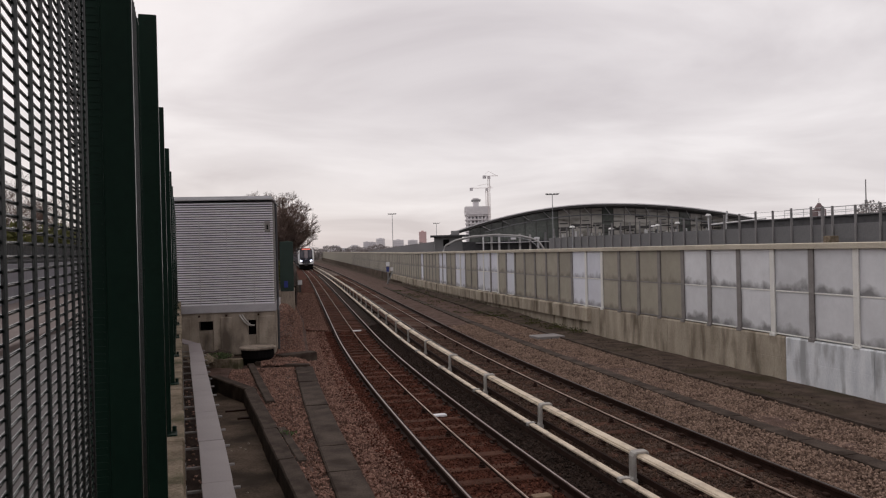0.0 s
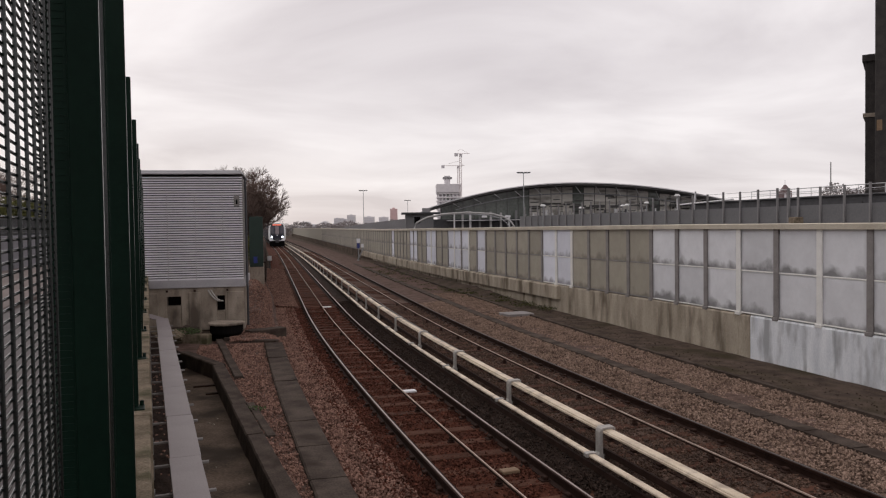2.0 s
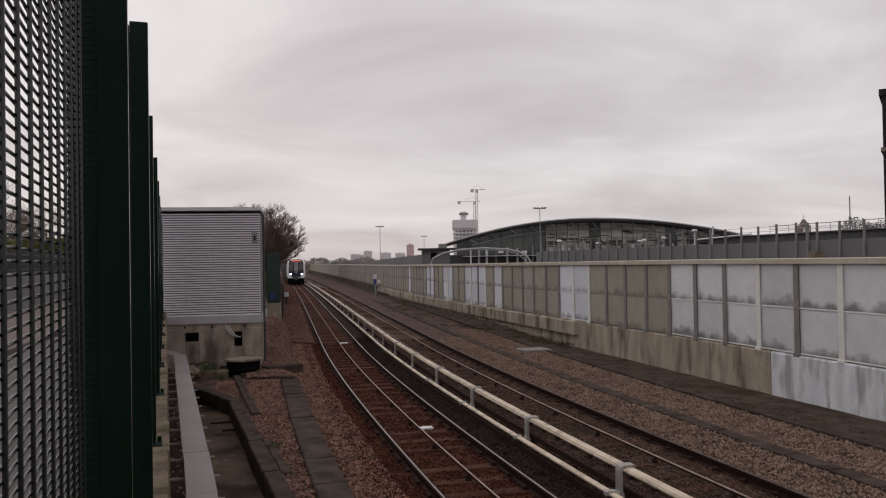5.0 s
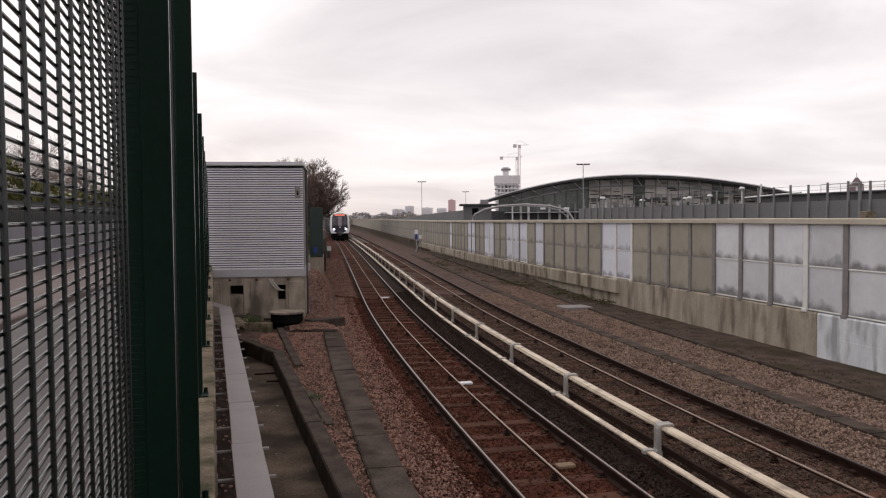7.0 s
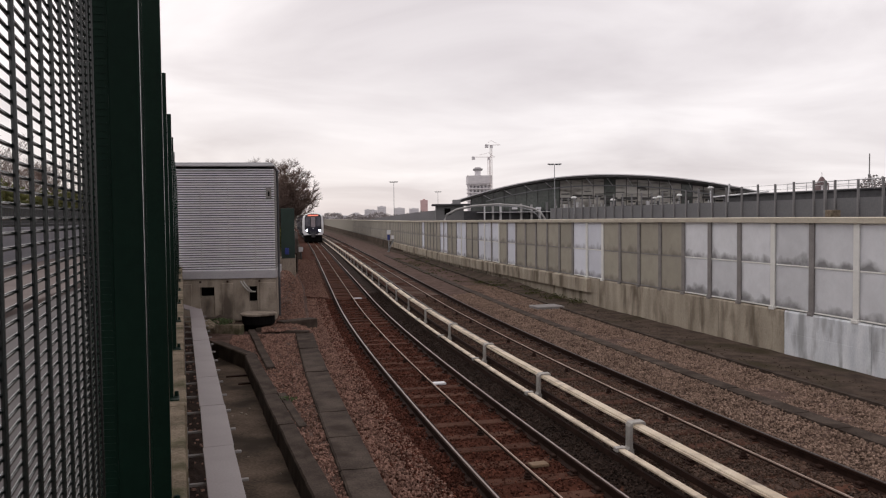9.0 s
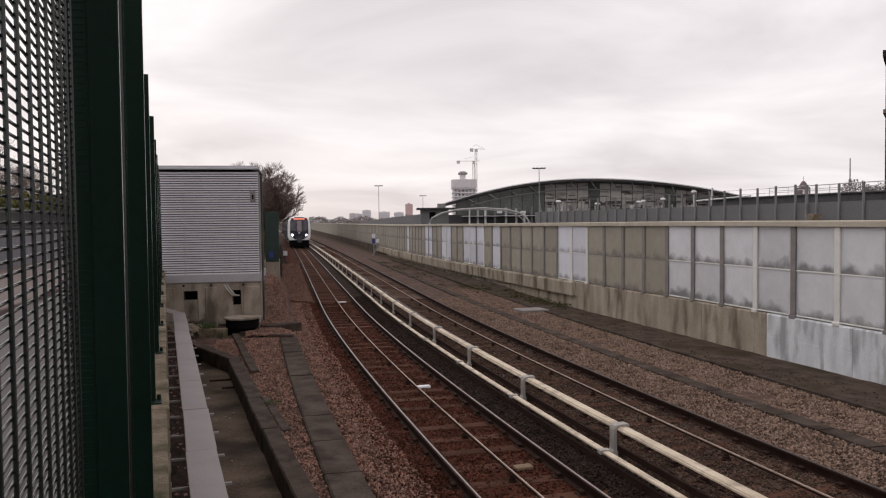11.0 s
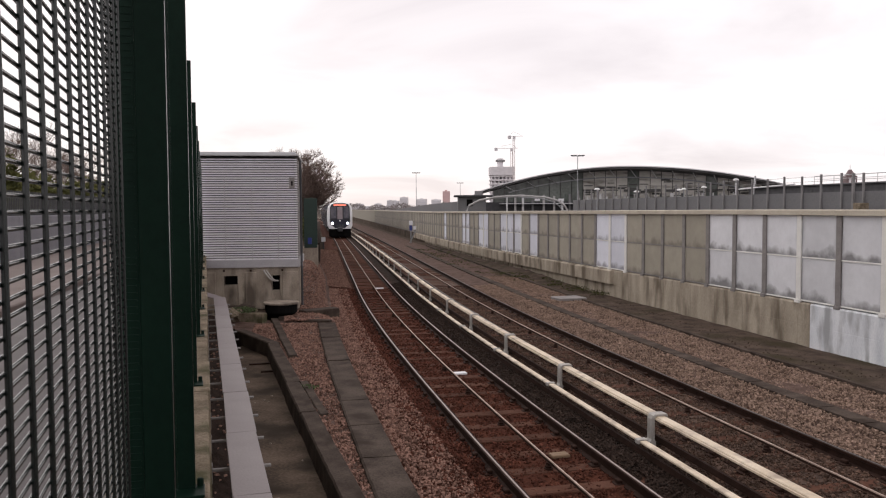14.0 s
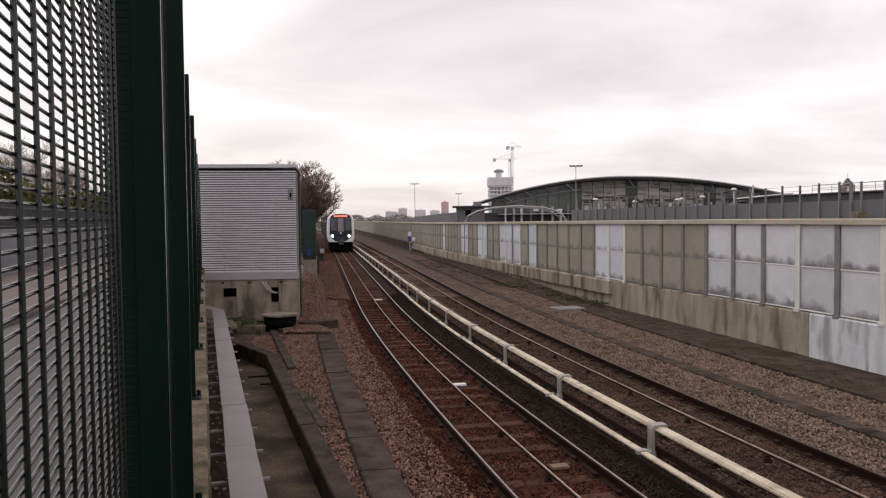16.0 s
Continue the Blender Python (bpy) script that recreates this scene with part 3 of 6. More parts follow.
# conductor rails with cream cover boards
def conductor(off, top, y_first, spacing, label, tall):
    c = tagged(empty("conductor_rail", Matrix.Identity(4)), label, "conductor rail", "conductor rails")
    part("steel_rail", sweep([(-0.03, -0.09), (0.03, -0.09), (0.02, -0.01), (-0.02, -0.01)], -12, 330, off), M_RAILSIDE, c)
    ys = []
    wd = 0.07 if tall else 0.052
    y = y_first
    while y > -10:
        y -= spacing
    while y < 140:
        ys.append(y)
        y += spacing
    for a, b in zip(ys, ys[1:]):
        bm = bmesh.new()
        prof = [(-wd, top - 0.03), (wd, top - 0.03), (wd, top - 0.010), (wd - 0.012, top), (-wd + 0.012, top), (-wd, top - 0.010)]
        dz = random.uniform(-0.008, 0.008)
        rings = [[bm.verts.new(line_at(a + 0.012 + (b - a - 0.024) * k / 3, off + o, z + dz)) for o, z in prof] for k in range(4)]
        for r0, r1 in zip(rings, rings[1:]):
            for k in range(6):
                bm.faces.new((r0[k], r0[(k + 1) % 6], r1[(k + 1) % 6], r1[k]))
        bm.faces.new(rings[0])
        bm.faces.new(rings[-1][::-1])
        bmesh.ops.recalc_face_normals(bm, faces=bm.faces)
        board = part("cover_board", bm, M_BOARD, c)
        if tall:
            part("side_strip", sweep([(-0.094, top - 0.05), (-0.076, top - 0.05), (-0.074, top - 0.022), (-0.092, top - 0.026)], a + 0.012, b - 0.012, off, 1.2), M_BOARD, board, "narrow pale strip under the board's edge")
    far = part("cover_board", sweep([(-0.085, top - 0.035), (0.085, top - 0.035), (0.085, top), (-0.085, top)], ys[-1] + 0.02, 330, off), M_BOARD, c)
    if tall:
        # a hooped moulding: over the board, round the shoulder and down to a flared foot
        hook = [(-0.165, -0.17), (-0.165, -0.07), (-0.142, -0.03), (-0.142, top - 0.04), (-0.122, top + 0.01), (-0.09, top + 0.028), (0.09, top + 0.028), (0.105, top + 0.015),
                (0.105, top - 0.09), (0.085, top - 0.09), (0.085, top + 0.002), (-0.085, top + 0.002), (-0.10, top - 0.02), (-0.10, -0.04), (-0.08, -0.07), (-0.08, -0.17)]
    else:
        hook = [(-0.085, top - 0.04), (-0.085, top + 0.008), (-0.07, top + 0.018), (0.06, top + 0.018), (0.068, top + 0.008), (0.068, top + 0.001), (-0.056, top + 0.001), (-0.056, top - 0.04)]
    bm = bmesh.new()
    loops = [[bm.verts.new((x * k, y, z)) for x, z in hook] for y, k in (((-0.075, 0.97), (-0.06, 1.0), (0.06, 1.0), (0.075, 0.97)) if tall else ((-0.05, 0.97), (-0.04, 1.0), (0.04, 1.0), (0.05, 0.97)))]
    for l0, l1 in zip(loops, loops[1:]):
        for k in range(len(hook)):
            bm.faces.new((l0[k], l0[(k + 1) % len(hook)], l1[(k + 1) % len(hook)], l1[k]))
    bm.faces.new(loops[0])
    bm.faces.new(loops[-1][::-1])
    bmesh.ops.recalc_face_normals(bm, faces=bm.faces)
    first = part("bracket", bm, M_BRACKET, c)
    for k, y in enumerate(ys):
        p = line_at(y, off)
        m = Matrix.Translation((p.x, p.y, 0)) @ pose(0, 0, 0, 0, 0, line_yaw(y))
        if k == 0:
            first.matrix_basis = m
        else:
            piece("bracket", first, c, m)
    pot = part("insulator", lathe([(0.075, -0.17), (0.08, -0.13), (0.055, -0.12), (0.07, -0.105), (0.045, -0.085)], 10), M_DARKSTONE, c, "soot-black insulator pot")
    for k, y in enumerate(ys):
        m = Matrix.Translation(line_at(y, off))
        if k == 0:
            pot.matrix_basis = m
        else:
            piece("insulator", pot, c, m)
    return c


conductor(1.36, 0.115, 10.5, 3.55, "low cream-boarded conductor rail beside the near track", False)
conductor(1.87, 0.30, 11.0, 3.64, "cream-boarded conductor rail raised on grey bracket posts", True)

# dark ballast whose colour also holds the shadow under the near board
berm = part("dark_berm", sweep([(0.84, -0.19), (0.98, -0.135), (1.14, -0.115), (1.34, -0.10), (1.52, -0.12), (1.72, -0.19)], -12, 120, 0.0, 0.4), M_SOIL)
for vtx in berm.data.vertices:
    if vtx.co.z > -0.16:
        vtx.co.z += 0.035 * noise.noise(vtx.co * 3.1)
tagged(berm, "dark ballast heaped under the near conductor rail, board's shadow painted in", "ballast", kind="structure")

# cable trough with concrete lids beside the far track
trough = tagged(empty("cable_trough", Matrix.Identity(4)), "long grey concrete cable trough set in ballast", "cable trough")
y = 2.0
while y < 70:
    part("lid", sweep([(5.2, -0.10), (5.52, -0.10), (5.52, -0.015 + random.uniform(-0.01, 0.01)), (5.2, -0.012)], y + 0.012, y + 0.97, 0.0, 0.5), M_CONC_GREY, trough)
    y += 0.99


edging = tagged(part("ballast_edging", sweep([(7.0, -0.16), (7.11, -0.16), (7.11, 0.0), (7.0, 0.0)], -10, 70, 0.0, 1.0), M_CONC_GREY), "dark low edging board holding back the ballast", "edging", kind="structure")


# ---- noise wall ----
def wall_x(y):
    if y < 36:
        return 9.37 - 0.218 * (y - 17.1)
    if y < 60:
        u = y - 36
        return 9.37 - 0.218 * 18.9 - 0.218 * u + 0.0013 * u * u
    return 9.37 - 0.218 * 18.9 - 0.218 * 24 + 0.0013 * 576 - 0.1556 * (y - 60)


def wall_at(y, off=0.0, z=0.0):
    """A point at off metres out from the wall's face (towards the track)."""
    d = wall_x(y + 0.5) - wall_x(y - 0.5)
    k = 1 / math.hypot(1, d)
    return Vector((wall_x(y) - off * k, y + off * d * k, z))


def wall_yaw(y):
    return math.degrees(math.atan2(-(wall_x(y + 0.5) - wall_x(y - 0.5)), 1))


def wall_drop(y):
    return -0.0042 * min(50, max(0, y - 22))


def wall_strip(profile, y0, y1, step=2.0):
    bm = bmesh.new()
    n, count = len(profile), max(1, round((y1 - y0) / step))
    rings = []
    for i in range(count + 1):
        y = y0 + (y1 - y0) * i / count
        rings.append([bm.verts.new(wall_at(y, o, z + wall_drop(y))) for o, z in profile])
    for a, b in zip(rings, rings[1:]):
        for k in range(n):
            bm.faces.new((a[k], a[(k + 1) % n], b[(k + 1) % n], b[k]))
    bm.faces.new(rings[0])
    bm.faces.new(rings[-1][::-1])
    bmesh.ops.recalc_face_normals(bm, faces=bm.faces)
    return bm


noise_wall = tagged(empty("wall_noise_barrier", Matrix.Identity(4)), "long panelled noise barrier on a stained concrete plinth", "wall", kind="structure")
WALL0 = 17.03
PITCH = 1.378
PLINTH = [(-0.35, -0.5), (0.05, -0.5), (0.05, 0.38), (0.044, 0.39), (0.05, 0.40), (0.05, 0.89), (0.03, 0.93), (-0.35, 0.93)]
WASHED = [(-0.35, -0.5), (0.056, -0.5), (0.056, 0.38), (0.05, 0.39), (0.056, 0.40), (0.056, 0.89), (0.034, 0.93), (-0.35, 0.93)]
y = 19.3
while y < 90:
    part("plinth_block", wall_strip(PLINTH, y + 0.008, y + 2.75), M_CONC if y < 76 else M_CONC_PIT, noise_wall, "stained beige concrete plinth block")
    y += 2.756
# the far plinth takes the darker concrete
part("plinth", wall_strip([(-0.35, -0.5), (0.05, -0.5), (0.05, 0.90), (0.0, 0.93), (-0.35, 0.93)], y, 330), M_CONC_PIT, noise_wall, "dark concrete plinth")
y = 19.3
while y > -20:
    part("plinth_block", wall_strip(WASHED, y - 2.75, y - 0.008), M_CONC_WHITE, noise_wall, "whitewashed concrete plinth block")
    y -= 2.756
y = 30.4
while y < 84:
    part("plinth_ledge", wall_strip([(0.045, 0.40), (0.20, 0.40), (0.20, 0.88), (0.19, 0.90), (0.045, 0.94)], y, y + 1.82), M_CONC, noise_wall, "projecting concrete ledge block")
    y += 1.83
part("coping", wall_strip([(-0.25, 3.07), (0.09, 3.07), (0.10, 3.19), (0.06, 3.205), (-0.25, 3.205)], -25, 330), M_COPING, noise_wall, "beige concrete coping")
part("backing", wall_strip([(-0.30, 0.93), (-0.09, 0.93), (-0.09, 3.07), (-0.30, 3.07)], -25, 330), M_POST_G, noise_wall)
part("far_panelling", wall_strip([(-0.09, 0.95), (0.0, 0.95), (0.0, 3.07), (-0.09, 3.07)], 149.4, 330), M_PANEL_B, noise_wall, "plain olive-grey barrier face")


def panel_mesh(name, z0, z1, material):
    bm = boxed(-0.085, 0.0, -(PITCH * 0.5 * 1.025 - 0.075), PITCH * 0.5 * 1.025 - 0.075, 0.0, z1 - z0, bevel=0.012)
    me = bpy.data.meshes.new(name)
    bm.to_mesh(me)
    bm.free()
    me.materials.append(material)
    return me


mesh_of = {}
for key, material in (("w", M_PANEL_W), ("l", M_PANEL_L), ("b", M_PANEL_B)):
    mesh_of[key] = panel_mesh("panel", 0.0, 1.03, material)
bm = boxed(-0.085, 0.015, -0.62, 0.62, 0.0, 0.035, bevel=0.006)
me_rail = bpy.data.meshes.new("panel_rail")
bm.to_mesh(me_rail)
bm.free()
me_rail_b = me_rail.copy()
me_rail.materials.append(M_POST_W)
me_rail_b.materials.append(M_POST_G)


def post_mesh(material):
    bm = bmesh.new()
    box(bm, 0.0, 0.035, -0.085, 0.085, 0.0, 2.12, bevel=0.006)
    box(bm, -0.085, 0.0, -0.02, 0.02, 0.0, 2.12)
    box(bm, -0.02, 0.075, -0.10, 0.10, -0.055, 0.03, bevel=0.01)
    for s in (-0.06, 0.06):
        box(bm, 0.035, 0.06, s - 0.014, s + 0.014, 0.03, 0.05)
    me = bpy.data.meshes.new("wall_post")
    bm.to_mesh(me)
    bm.free()
    me.materials.append(material)
    return me


post_g, post_w = post_mesh(M_POST_G), post_mesh(M_POST_W)
WHITE_POSTS = {2, 0, 9, 10, 18, 20, 24, -3, -6}
LILAC = {9, 10, 16, 18, 19, 20, 23, 24, 27, 28, 34}
for i in range(-26, 96):
    y = WALL0 + PITCH * i
    m = Matrix.Translation(wall_at(y, 0.0, 0.95 + wall_drop(y))) @ pose(0, 0, 0, 0, 0, wall_yaw(y) + 180)
    o = new("wall_post", post_w if i in WHITE_POSTS else post_g)
    o.parent, o.matrix_basis = noise_wall, m
    ym = y + PITCH * 0.5
    kind = "l" if i in LILAC else ("w" if i < 5 else "b")
    turn = pose(0, 0, 0, 0, random.uniform(-0.25, 0.25), wall_yaw(ym) + 180)
    for z in (0.99, 2.045):
        o = new("panel", mesh_of[kind])
        o.parent = noise_wall
        o.matrix_basis = Matrix.Translation(wall_at(ym, random.uniform(-0.006, 0.004), z + wall_drop(ym))) @ turn
    for z in (0.955, 2.015):
        o = new("panel_rail", me_rail if kind != "b" else me_rail_b)
        o.parent = noise_wall
        o.matrix_basis = Matrix.Translation(wall_at(ym, 0.0, z + wall_drop(ym))) @ pose(0, 0, 0, 0, 0, wall_yaw(ym) + 180)

# weedy earth heaped against the foot of the wall
heap = part("earth_bank", wall_strip([(0.0, -0.3), (1.7, -0.3), (1.55, -0.09), (1.0, 0.0), (0.5, 0.12), (0.0, 0.22)], 33.5, 78, 0.5), M_DIRT)
for vtx in heap.data.vertices:
    if vtx.co.z > -0.2:
        fade = min(1.0, max(0.0, (vtx.co.y - 33.0) / 8))
        vtx.co.z = -0.12 + (vtx.co.z + 0.12) * fade + 0.1 * fade * noise.noise(vtx.co * 1.4)
tagged(heap, "dark weedy earth heaped against the barrier's plinth", "earth bank", kind="structure")

# ---- mesh fence on its kerb ----
FENCE_YAW = 16.75
FENCE = pose(0, 0, 0, 0, 0, FENCE_YAW)  # x: to the right of the fence line, y: along it
MESH_LINE = pose(0, 0, 0, 0, 0, 16.75)
KERB_Z = 1.90
FENCE_TOP = 4.44
kerb = part("kerb_wall", bmesh.new(), M_KERB)
bm = bmesh.new()
s = -8.0
while s < 27.0:
    box(bm, -0.48, 0.03 + random.uniform(-0.012, 0.008), s + 0.004, s + 1.2 - 0.004, -0.4, KERB_Z + random.uniform(-0.008, 0.008), bevel=0.012)
    s += 1.2
bm.to_mesh(kerb.data)
bm.free()
kerb.matrix_world = FENCE
tagged(kerb, "rough pebbled concrete kerb wall under the fence", "kerb", kind="structure")

fence = tagged(empty("mesh_fence", MESH_LINE), "tall dark green welded mesh security fence", "fence")
POST_S = [-3.47, -0.95, 1.57, 4.09, 6.60, 9.12, 11.63, 14.15, 16.66, 19.18, 21.7, 24.2]
bm = bmesh.new()
box(bm, -0.066, 0.0, 0.026, 0.04, 0.0, FENCE_TOP - KERB_Z, bevel=0.003)
first = part("fence_post", bm, M_GREEN, fence)
plate = part("base_plate", boxed(-0.13, 0.035, -0.085, 0.085, 0.0, 0.016, bevel=0.003), M_GREEN, first)
bolt = part("bolt", lathe([(0.013, 0.016), (0.013, 0.05), (0.008, 0.055)], 8), M_GREEN, first)
bolt.matrix_basis = Matrix.Translation((0.018, 0.06, 0))
clamp = part("clamp_bar", boxed(-0.112, -0.0665, 0.030, 0.04, 0.02, FENCE_TOP - KERB_Z - 0.02), M_GREEN, first)
bm = bmesh.new()
for j in range(196):
    box(bm, -0.112, -0.0715, 0.0286, 0.030, 0.05 + 0.0127 * j, 0.0534 + 0.0127 * j)
stub = part("wire_end_strip", bm, M_GREEN, first)
# added rod: catches the sky as the painted post corner's highlight would
edge = part("edge_highlight", tubed([(0.0, 0.0265, 0.01), (0.0, 0.0265, FENCE_TOP - KERB_Z - 0.002)], 0.0007, 6), M_EDGE, first, "added thin metal rod for the highlight on the post's edge", True)
for k, s in enumerate(POST_S):
    m = Matrix.Translation(((-0.03, -0.03, -0.037, -0.046, -0.06)[k] if k < 5 else -0.05, s, KERB_Z)) @ Matrix.Diagonal((0.8 if k < 3 else 1.25, 1, 1, 1))
    if k == 0:
        first.matrix_basis = m
    else:
        o = piece("fence_post", first, fence, m)
        piece("base_plate", plate, o, Matrix.Identity(4))
        piece("bolt", bolt, o, bolt.matrix_basis)
        piece("clamp_bar", clamp, o, Matrix.Identity(4))
        piece("wire_end_strip", stub, o, Matrix.Identity(4))
        piece("edge_highlight", edge, o, Matrix.Identity(4))


def wire_panel(length, height, sides, rows):
    """Welded mesh: upright wires every 76.2 mm, level wires every 12.7 mm."""
    verts, faces = [], []

    def wire(a, b, r):
        a, b = np.array(a), np.array(b)
        d = (b - a) / np.linalg.norm(b - a)
        u = np.array((1.0, 0, 0))
        v = np.cross(d, u)
        base = len(verts)
        for p in (a, b):
            for k in range(sides):
                t = 2 * math.pi * (k + 0.5) / sides
                verts.append(tuple(p + r * (math.cos(t) * u + math.sin(t) * v)))
        for k in range(sides):
            faces.append((base + k, base + (k + 1) % sides, base + sides + (k + 1) % sides, base + sides + k))

    y = 0.02
    while y < length:
        wire((0.004, y, 0), (0.004, y, height), 0.0026)
        y += 0.0762
    z = 0.01
    while z < height:
        wire((0, 0, z), (0, length, z), 0.0019)
        z += 0.0127 * rows
    return verts, faces


v, f = wire_panel(2.47, FENCE_TOP - KERB_Z - 0.06, 8, 1)
first = raw("mesh_panel", v, f, M_WIRE, fence)
first.data.polygons.foreach_set("use_smooth", [True] * len(first.data.polygons))
for k, s in enumerate(POST_S[:-1]):
    m = Matrix.Translation((-0.113 if k < 2 else -0.14, s + 0.028, KERB_Z + 0.05))
    if k == 0:
        first.matrix_basis = m
    else:
        piece("mesh_panel", first, fence, m)

# ---- cable tray on brackets beside the kerb ----
tray = tagged(empty("cable_tray", FENCE), "grey covered cable tray carried on steel brackets", "cable tray")
first = part("cover", boxed(-0.15, 0.15, 0.006, 1.874, -0.02, 0.0, bevel=0.004), M_COVER, tray)
skirt = part("tray_channel", boxed(-0.12, 0.12, 0.0, 1.88, -0.09, -0.024), M_STEEL, first)
s, k = 0.9, 0
while s < 21.0:
    m = Matrix.Translation((0.34, s, 1.0 + random.uniform(-0.004, 0.004))) @ pose(0, 0, 0, 0, random.uniform(-0.6, 0.6), random.uniform(-0.25, 0.25))
    if k == 0:
        first.matrix_basis = m
    else:
        o = piece("cover", first, tray, m)
        piece("tray_channel", skirt, o, Matrix.Identity(4))
    s += 1.88
    k += 1
o = piece("cover", first, tray, Matrix.Translation((0.28, s - 0.05, 1.0)) @ pose(0, 0, 0, 4, 0, 26))
o = piece("cover", first, tray, Matrix.Translation((-0.5, s + 1.55, 1.12)) @ pose(0, 0, 0, 6, 0, 30))
bm = boxed(0.03, 0.57, -0.02, 0.02, 0.88, 0.905, bevel=0.004)
box(bm, 0.03, 0.045, -0.05, 0.05, 0.78, 0.95)
first = part("tray_bracket", bm, M_POST_G, tray, "dull steel bracket arm")
s, k = 1.0, 0
while s < 21.5:
    if k == 0:
        first.matrix_basis = Matrix.Translation((0, s, 0))
    else:
        piece("tray_bracket", first, tray, Matrix.Translation((0, s, 0)))
    s += 0.94
    k += 1

# soil under the tray and the sunken concrete pit beside it
soil = raw("soil_bank", [], [], M_SOIL)
verts, faces = [], []
for i in range(60):
    for j in range(8):
        x = 0.02 + 0.62 * j / 7
        s = -2 + 26 * i / 59
        verts.append((x, s, 0.36 - 0.25 * j / 7 + 0.07 * noise.noise((x * 5, s * 3, 1.0))))
faces = [(i * 8 + j, i * 8 + j + 1, (i + 1) * 8 + j + 1, (i + 1) * 8 + j) for i in range(59) for j in range(7)]
soil.data.from_pydata(verts, [], faces)
soil.matrix_world = FENCE
tagged(soil, "dark soil and litter under the cable tray", "soil", kind="structure")
pit = tagged(part("pit_floor", boxed(-5.2, 0.2, 3.0, 21.5, -0.44, -0.20), M_CONC_PIT), "damp dark concrete floor of a sunken pit", "floor", kind="structure")
for k, (u, s, w) in enumerate(((0.9, 18.2, 0.5), (1.1, 17.3, 0.7), (1.5, 11.6, 0.25))):
    b = part("rusty_strip", boxed(u, u + w, s, s + 0.09, -0.198, -0.17, FENCE), M_RAILSIDE)
    tagged(b, "flat rusty steel strip lying on the pit floor", "metal strip", "strips on the pit floor")


def worn(ob, amount, seed):
    """Chips and unevenness along the edges of a concrete piece."""
    for v in ob.data.vertices:
        n = noise.noise_vector((v.co.x * 6 + seed, v.co.y * 6, v.co.z * 6))
        v.co += Vector((n.x, n.y * 0.3, n.z * 0.6)) * amount
    return ob


def long_box(width, length, z0, z1, step=0.16):
    """A bar with chamfered upper edges, cut across every step."""
    prof = [(0, z0), (width, z0), (width, z1 - 0.025), (width - 0.02, z1), (width * 0.5, z1 - 0.004), (0.02, z1), (0, z1 - 0.025)]
    bm = bmesh.new()
    n = max(2, int(length / step))
    rings = [[bm.verts.new((x, length * k / n, z)) for x, z in prof] for k in range(n + 1)]
    for r0, r1 in zip(rings, rings[1:]):
        for k in range(7):
            bm.faces.new((r0[k], r0[(k + 1) % 7], r1[(k + 1) % 7], r1[k]))
    bm.faces.new(rings[0])
    bm.faces.new(rings[-1][::-1])
    bmesh.ops.recalc_face_normals(bm, faces=bm.faces)
    return bm


# beams: retaining coping between pit and ballast, wide trough lids, loose planks
def beam(name, p0, p1, width, z0, z1, count, material, label, category, piece_name):
    """A row of long pieces whose left edge runs from p0 to p1."""
    a, b = Vector((*p0, 0)), Vector((*p1, 0))
    d = (b - a).normalized()
    yaw = math.degrees(math.atan2(-d.x, d.y))
    t = tagged(empty(name, pose(a.x, a.y, 0, 0, 0, yaw)), label, category)
    n = (b - a).length / count
    for k in range(count):
        o = worn(part(piece_name, long_box(width, n - 0.012, z0, z1), material, t), 0.010, k * 3.7 + width)
        o.matrix_basis = Matrix.Translation((random.uniform(-0.012, 0.012), n * k, random.uniform(-0.012, 0.012))) @ pose(0, 0, 0, 0, 0, random.uniform(-0.3, 0.3))
    return t


beam("retaining_beam", (-0.34, 5.9), (-4.18, 18.56), 0.27, -0.4, 0.15, 6, M_CONC_GREY, "dark grey concrete retaining beam along the pit", "beam", "beam_segment")
beam("cross_beam", (-4.1, 18.52), (-5.5, 20.7), 0.25, -0.4, 0.15, 1, M_CONC_GREY, "dark concrete cross beam closing the pit", "beam", "beam_segment")
beam("loose_plank", (-3.42, 17.3), (-5.12, 23.2), 0.2, 0.02, 0.10, 2, M_CONC_GREY, "weathered dark plank lying on ballast", "plank", "plank_length")
beam("short_plank", (-1.98, 12.4), (-2.72, 14.8), 0.16, 0.03, 0.085, 1, M_CONC_GREY, "short weathered plank against the retaining beam", "plank", "plank_length")
lid_row = tagged(empty("wide_trough", Matrix.Identity(4)), "wide concrete trough with dark grey lids", "cable trough")
y = 3.2
while y < 22.6:
    n = random.choice((0.98, 1.25, 1.5))
    dz = random.uniform(-0.012, 0.012)
    y1 = min(y + n, 23.0)
    lid = part("lid", sweep([(-2.46, -0.12), (-1.98, -0.12), (-1.98, 0.08 + dz), (-2.005, 0.10 + dz), (-2.2, 0.095 + dz), (-2.435, 0.10 + dz), (-2.46, 0.08 + dz)], y + 0.012, y1, 0.0, 0.16), M_CONC_GREY, lid_row)
    worn(lid, 0.009, y)
    y = y1


